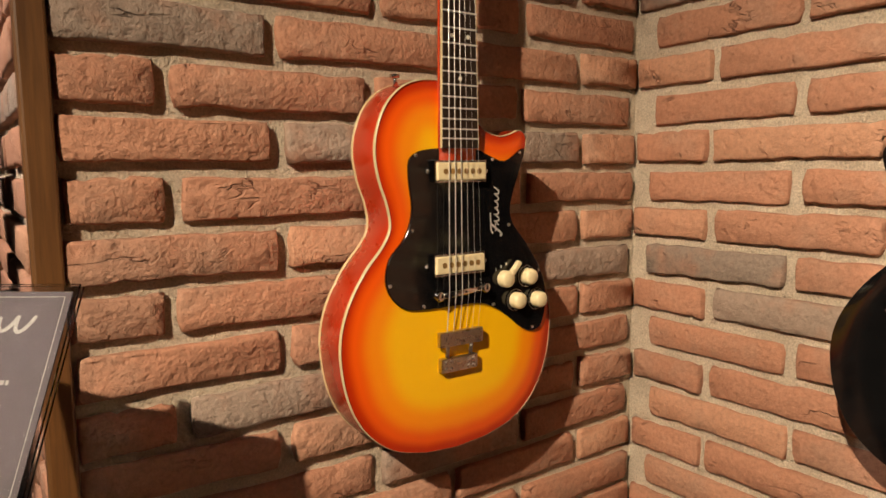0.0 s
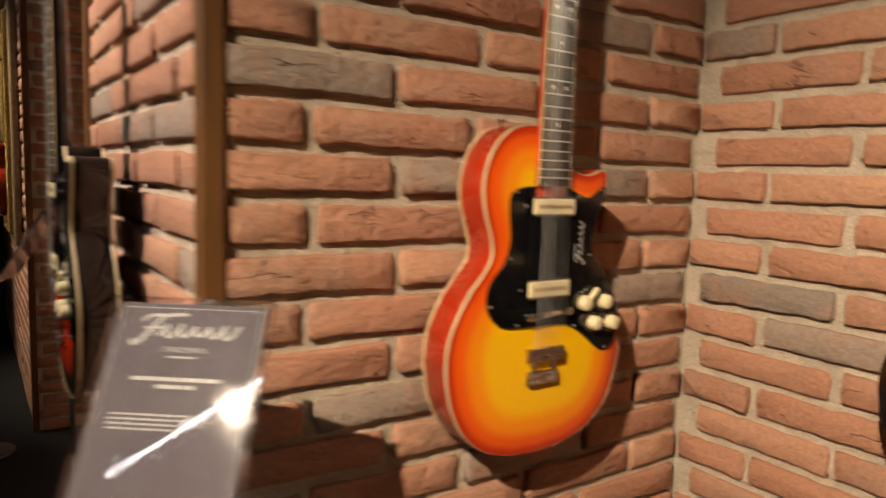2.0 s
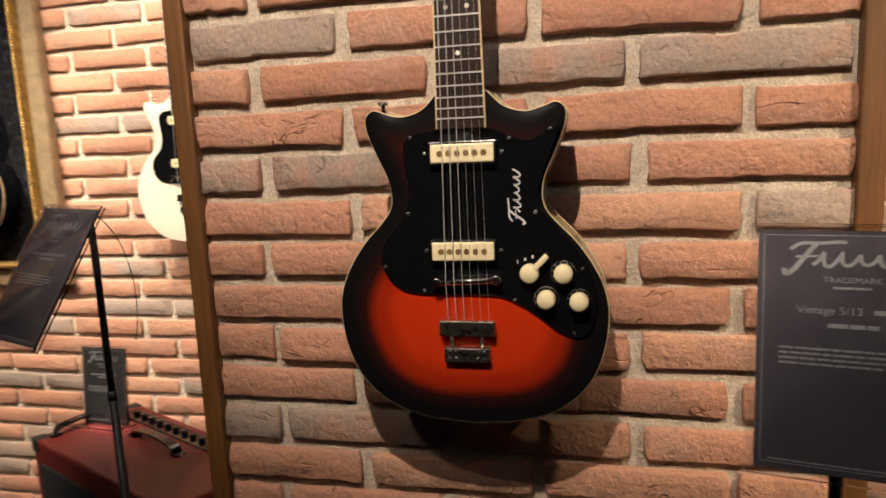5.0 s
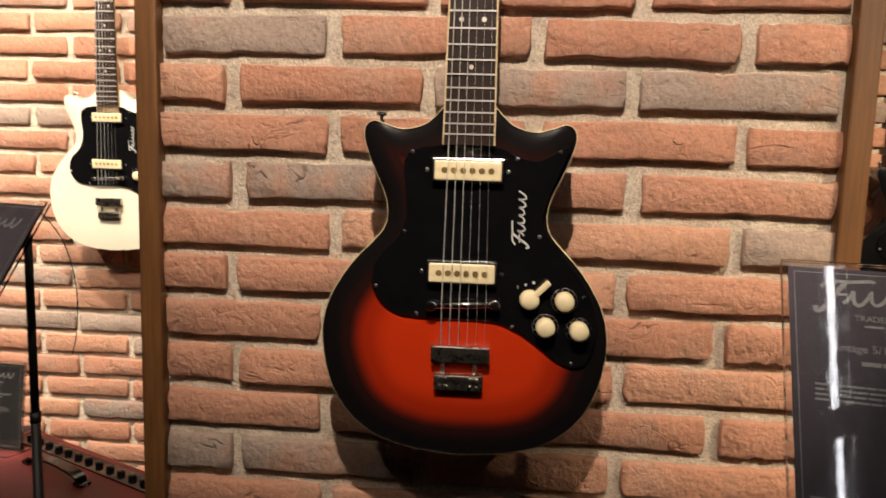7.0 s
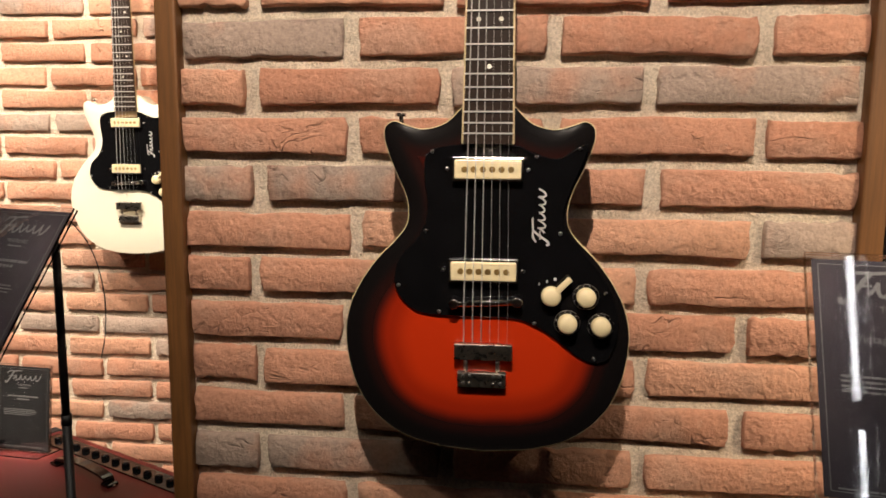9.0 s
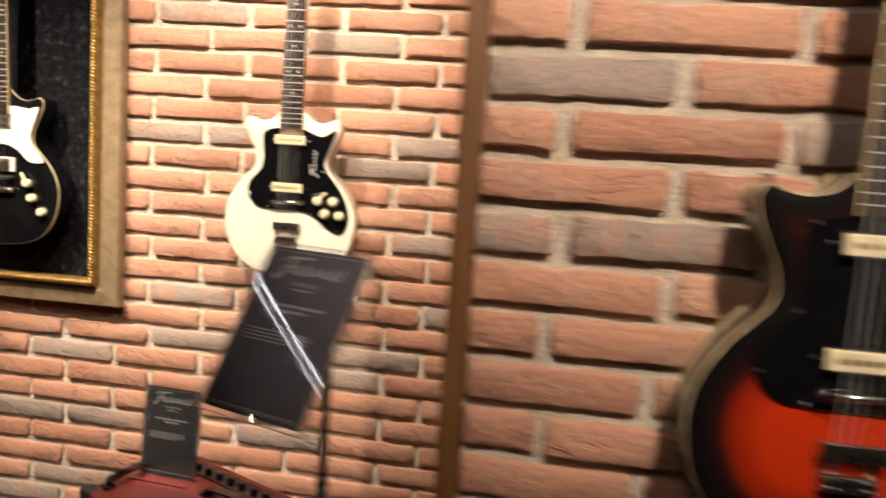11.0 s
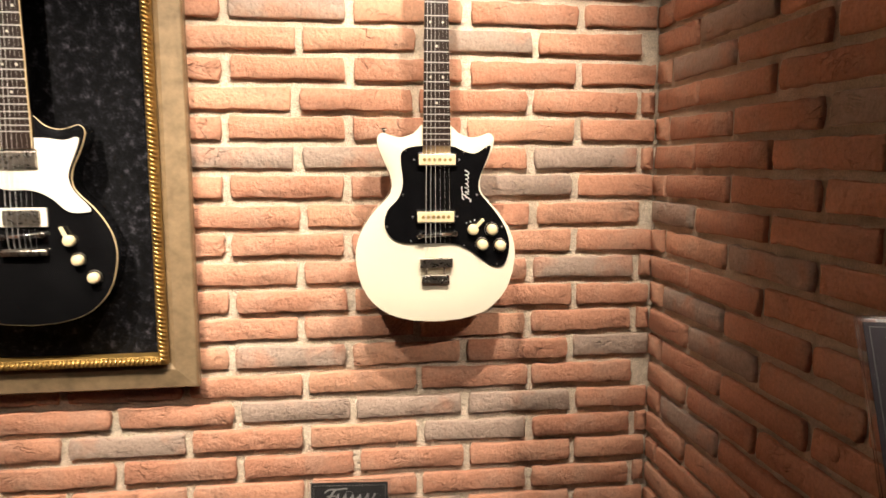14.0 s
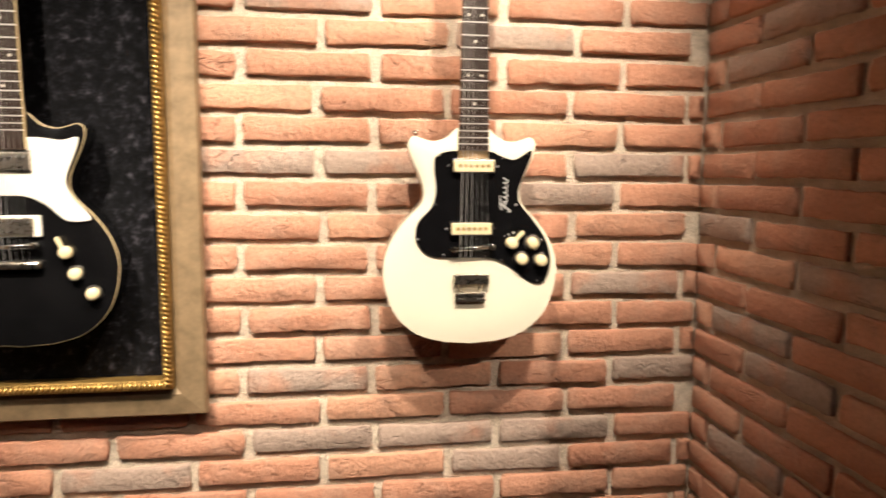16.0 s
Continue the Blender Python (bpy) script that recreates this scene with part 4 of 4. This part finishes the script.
def amplifier():
    w, d, h = 0.69, 0.30, 0.56
    a = thing("guitar_amplifier", "oxblood red combo amplifier with top-mounted black knobs", "amplifier", pose(AMP_AT[0], AMP_AT[1], 0, 0, 0, AMP_YAW))
    bm = bmesh.new()
    box(bm, (0, 0, 0.012), (w, d, h), 0.008)
    part("cabinet", bm, TOLEX, a, "oxblood red covered cabinet")
    bm = bmesh.new()
    box(bm, (0.045, -0.006, 0.06), (w - 0.045, 0.003, h - 0.06), 0.003)
    part("grille_cloth", bm, CARPET, a, "black grille cloth")
    bm = bmesh.new()
    box(bm, (0.06, d - 0.077, h - 0.002), (w - 0.05, d - 0.025, h + 0.004), 0.001)
    pn = part("control_panel", bm, BLACK_PLASTIC, a, "black control panel")
    for k in range(12):
        bm = bmesh.new()
        x = 0.105 + k * 0.042
        dome(bm, (x, d - 0.051, h + 0.004), 0.0095, 0.011, 16)
        part("knob", bm, BLACK_PLASTIC, pn, "", True)
    for cx, cy, half, turn in ((0.345, 0.172, 0.105, 0), (0.040, 0.130, 0.085, 90)):
        at = pose(cx, cy, h, 0, 0, turn)
        bm = bmesh.new()
        pts = smooth_line([(-half, 0, 0.004), (-half * 0.86, 0, 0.020), (0, 0, 0.029), (half * 0.86, 0, 0.020), (half, 0, 0.004)], 4, False)
        rings = [[bm.verts.new((p.x, p.y + q * 0.013, p.z + e)) for q, e in ((-1, -0.003), (1, -0.003), (1, 0.003), (-1, 0.003))] for p in pts]
        for lo, hi in zip(rings, rings[1:]):
            for i in range(4):
                bm.faces.new((lo[i], lo[(i + 1) % 4], hi[(i + 1) % 4], hi[i]))
        bm.faces.new(rings[0][::-1])
        bm.faces.new(rings[-1])
        bmesh.ops.transform(bm, matrix=at, verts=bm.verts)
        hd = part("handle", bm, BLACK_PLASTIC, a, "black strap handle")
        for e in (-1, 1):
            bm = bmesh.new()
            box(bm, (e * half - 0.015, -0.014, -0.001), (e * half + 0.015, 0.014, 0.008), 0.003, at)
            part("handle_cap", bm, BLACK_PLASTIC, hd)
            bm = bmesh.new()
            dome(bm, (e * (half + 0.016), 0.0, 0.0), 0.005, 0.005, 10)
            bmesh.ops.transform(bm, matrix=at, verts=bm.verts)
            part("handle_pin", bm, CHROME, hd, "", True)
    for x in (0, w):
        for y in (0, d):
            for z in (0.012, h):
                bm = bmesh.new()
                sx, sy, sz = (1 if x == 0 else -1), (1 if y == 0 else -1), (1 if z < 0.1 else -1)
                p0 = (x - sx * 0.003, y - sy * 0.003, z - sz * 0.003)
                p1 = (x + sx * 0.036, y + sy * 0.036, z + sz * 0.036)
                box(bm, [min(i, j) for i, j in zip(p0, p1)], [max(i, j) for i, j in zip(p0, p1)], 0.006)
                part("corner_cap", bm, METAL_BLACK, a, "black corner protector")
    for x in (0.06, w - 0.06):
        for y in (0.05, d - 0.05):
            bm = bmesh.new()
            cyl(bm, (x, y, 0), (x, y, 0.014), 0.018, 0.016, 14)
            part("foot", bm, METAL_BLACK, a)
    return a


amplifier()

card = thing("table_sign", "charcoal card in a clear acrylic holder on the amplifier", "sign", facing(0.705, 2.55, 0.5645, (-0.09, -1), -6))
bm = bmesh.new()
box(bm, (-0.079, 0.0, -0.0042), (0.079, 0.226, -0.0018), 0.0006)
holder = part("acrylic_back", bm, ACRYLIC, card, "clear acrylic back")
holder.visible_shadow = False
bm = bmesh.new()
box(bm, (-0.079, 0.0, -0.035), (0.079, 0.003, 0.045), 0.001)
ft = part("acrylic_foot", bm, ACRYLIC, card, "clear acrylic foot")
ft.visible_shadow = False
bm = bmesh.new()
box(bm, (-0.075, 0.004, -0.0016), (0.075, 0.222, -0.0012))
face = part("card_backing", bm, PRINT_BLACK, card)
face.matrix_local = Matrix.Translation((0, 0.222, 0))
for v in face.data.vertices:
    v.co.y -= 0.222
sign_face(face, 0.150, 0.214, "", PRINT_BLACK)


# ---- lamps on the ceiling ----
def spotlight(at, aim, watts, cone, blend, colour):
    s = thing("track_spotlight", "small black ceiling spotlight turned to the wall", "lamp", None, "ceiling spotlights")
    s.matrix_world = Matrix.Translation((at[0], at[1], TOP))
    way = (Vector(aim) - Vector(at)).normalized()
    rel = Vector(at) - Vector((at[0], at[1], TOP))
    bm = bmesh.new()
    cyl(bm, (0, 0, 0), (0, 0, -0.012), 0.030, None, 20)
    cyl(bm, (0, 0, -0.012), rel - way * 0.06, 0.006, None, 10)
    part("stem", bm, METAL_BLACK, s)
    bm = bmesh.new()
    q = way.to_track_quat("Z", "Y").to_matrix().to_4x4()
    seg, prof = 24, ((-0.09, 0.012), (-0.085, 0.030), (-0.02, 0.038), (0.0, 0.038), (0.0, 0.034), (-0.03, 0.030))
    rings = [[bm.verts.new(rel + q @ Vector((r * math.cos(2 * math.pi * k / seg), r * math.sin(2 * math.pi * k / seg), z))) for k in range(seg)] for z, r in prof]
    for a, b in zip(rings, rings[1:]):
        for k in range(seg):
            bm.faces.new((a[k], a[(k + 1) % seg], b[(k + 1) % seg], b[k]))
    bm.faces.new(rings[0][::-1])
    hd = part("lamp_head", bm, METAL_BLACK, s, "", True)
    bm = bmesh.new()
    cyl(bm, rel - way * 0.030, rel - way * 0.024, 0.028, None, 24)
    part("bulb", bm, LAMP_GLOW, s, "glowing warm bulb face")
    ld = bpy.data.lights.new("spot_light", "SPOT")
    ld.energy, ld.spot_size, ld.spot_blend, ld.shadow_soft_size, ld.color = watts, radians(cone), blend, 0.018, colour
    lo = new("spot_light", ld)
    lo.matrix_world = look(Vector(at) + way * 0.012, aim)
    return s


for row in SPOTS:
    spotlight(*row)


def tube_lamp(x, y, length, yaw, z=2.70):
    s = thing("tube_lamp", "white fluorescent tube lamp under the dark ceiling", "lamp", pose(x, y, z, 0, 0, yaw), "ceiling tubes")
    bm = bmesh.new()
    box(bm, (-length / 2 - 0.03, -0.03, 0.018), (length / 2 + 0.03, 0.03, TOP - z), 0.004)
    part("housing", bm, METAL_BLACK, s)
    for e in (-1, 1):
        bm = bmesh.new()
        box(bm, (-length / 2 - 0.02, e * 0.045 - 0.004, -0.030), (length / 2 + 0.02, e * 0.045 + 0.004, 0.030), 0.002)
        part("reflector", bm, CHROME, s, "bright metal reflector")
    bm = bmesh.new()
    tube(bm, [(-length / 2, 0, 0), (length / 2, 0, 0)], 0.010, 12)
    part("tube", bm, TUBE_GLOW, s, "glowing white tube", True)
    for e in (-1, 1):
        bm = bmesh.new()
        box(bm, (e * length / 2 - 0.012, -0.015, -0.016), (e * length / 2 + 0.012, 0.015, 0.019), 0.002)
        part("socket", bm, METAL_BLACK, s)
    return s


tube_lamp(-1.43, 0.77, 0.62, 0)
tube_lamp(-2.20, 0.76, 0.70, 0)
tube_lamp(-1.55, -0.10, 1.45, 0)
tube_lamp(-0.85, 4.02, 1.10, 0)


# ---- brick courses ----
bricks(wall_c, (XC + SET, 0, 0), (0, 1, 0), (-1, 0, 0), (YA + 0.024, YE - 0.021), 1.673, 1.535,
       [(0, 1.60), (-1, 1.25), (-1, 1.05), (-3, 1.75), (-3, 1.55), (-4, 0.95), (-7, 1.13), (-9, 1.72), (-9, 1.6), (4, 1.1), (5, 1.5), (2, 1.2)], (0.62, 2.05), seed=3)
bricks(wall_a, (0, YA + SET, 0), (1, 0, 0), (0, -1, 0), (0.0915, XB), 0.207, 0.340,
       [(0, 0.2), (-2, 0.82), (-5, 0.92), (-7, 0.32), (-2, 0.45), (3, 0.5), (4, 0.9), (-9, 0.6), (2, 0.85)], (0.62, 2.05), seed=5)
bricks(wall_b, (XB + SET, 0, 0), (0, 1, 0), (-1, 0, 0), (-2.4, YA), 0.537, 0.684,
       [(-5, 0.70), (-6, 0.56), (2, 0.75), (3, 0.4), (0, 0.3), (-8, 0.2), (5, 0.7)], (0.70, 2.0), seed=7)
bricks(wall_d, (XD + SET, 0, 0), (0, 1, 0), (-1, 0, 0), (YE, YF), 2.650, 2.537,
       [(4, 2.65), (3, 2.17), (-1, 2.75), (-1, 2.5), (-1, 1.98), (-2, 2.10), (-5, 2.0), (-8, 2.66), (-8, 1.98), (-10, 2.6), (-10, 2.42), (-10, 2.0), (-11, 3.0), (-11, 2.12),
        (-6, 3.7), (-12, 3.5), (1, 3.75), (-9, 3.2)], (0.30, 2.15), seed=11)
bricks(wall_e, (0, YE - SET, 0), (1, 0, 0), (0, 1, 0), (0.0915, XD), 0.30, 0.43,
       [(-3, 0.98), (-2, 0.97), (2, 0.78), (-6, 0.9), (-7, 0.65), (3, 0.6), (-4, 0.5), (0, 0.3), (-10, 0.8)], (0.55, 2.1), seed=13)
bricks(wall_f, (0, YF + SET, 0), (1, 0, 0), (0, -1, 0), (0.0915, XD), 0.24, 0.38,
       [(0, 0.5), (3, 0.8), (-4, 0.3), (-7, 0.9), (-10, 0.4), (5, 0.2)], (0.02, 2.1), seed=17)
bricks(wall_g, (XC + SET, 0, 0), (0, 1, 0), (-1, 0, 0), (YF + 0.024, 7.0), 4.1, 4.24, [(0, 4.3), (-5, 4.1)], (0.6, 1.9), seed=19)
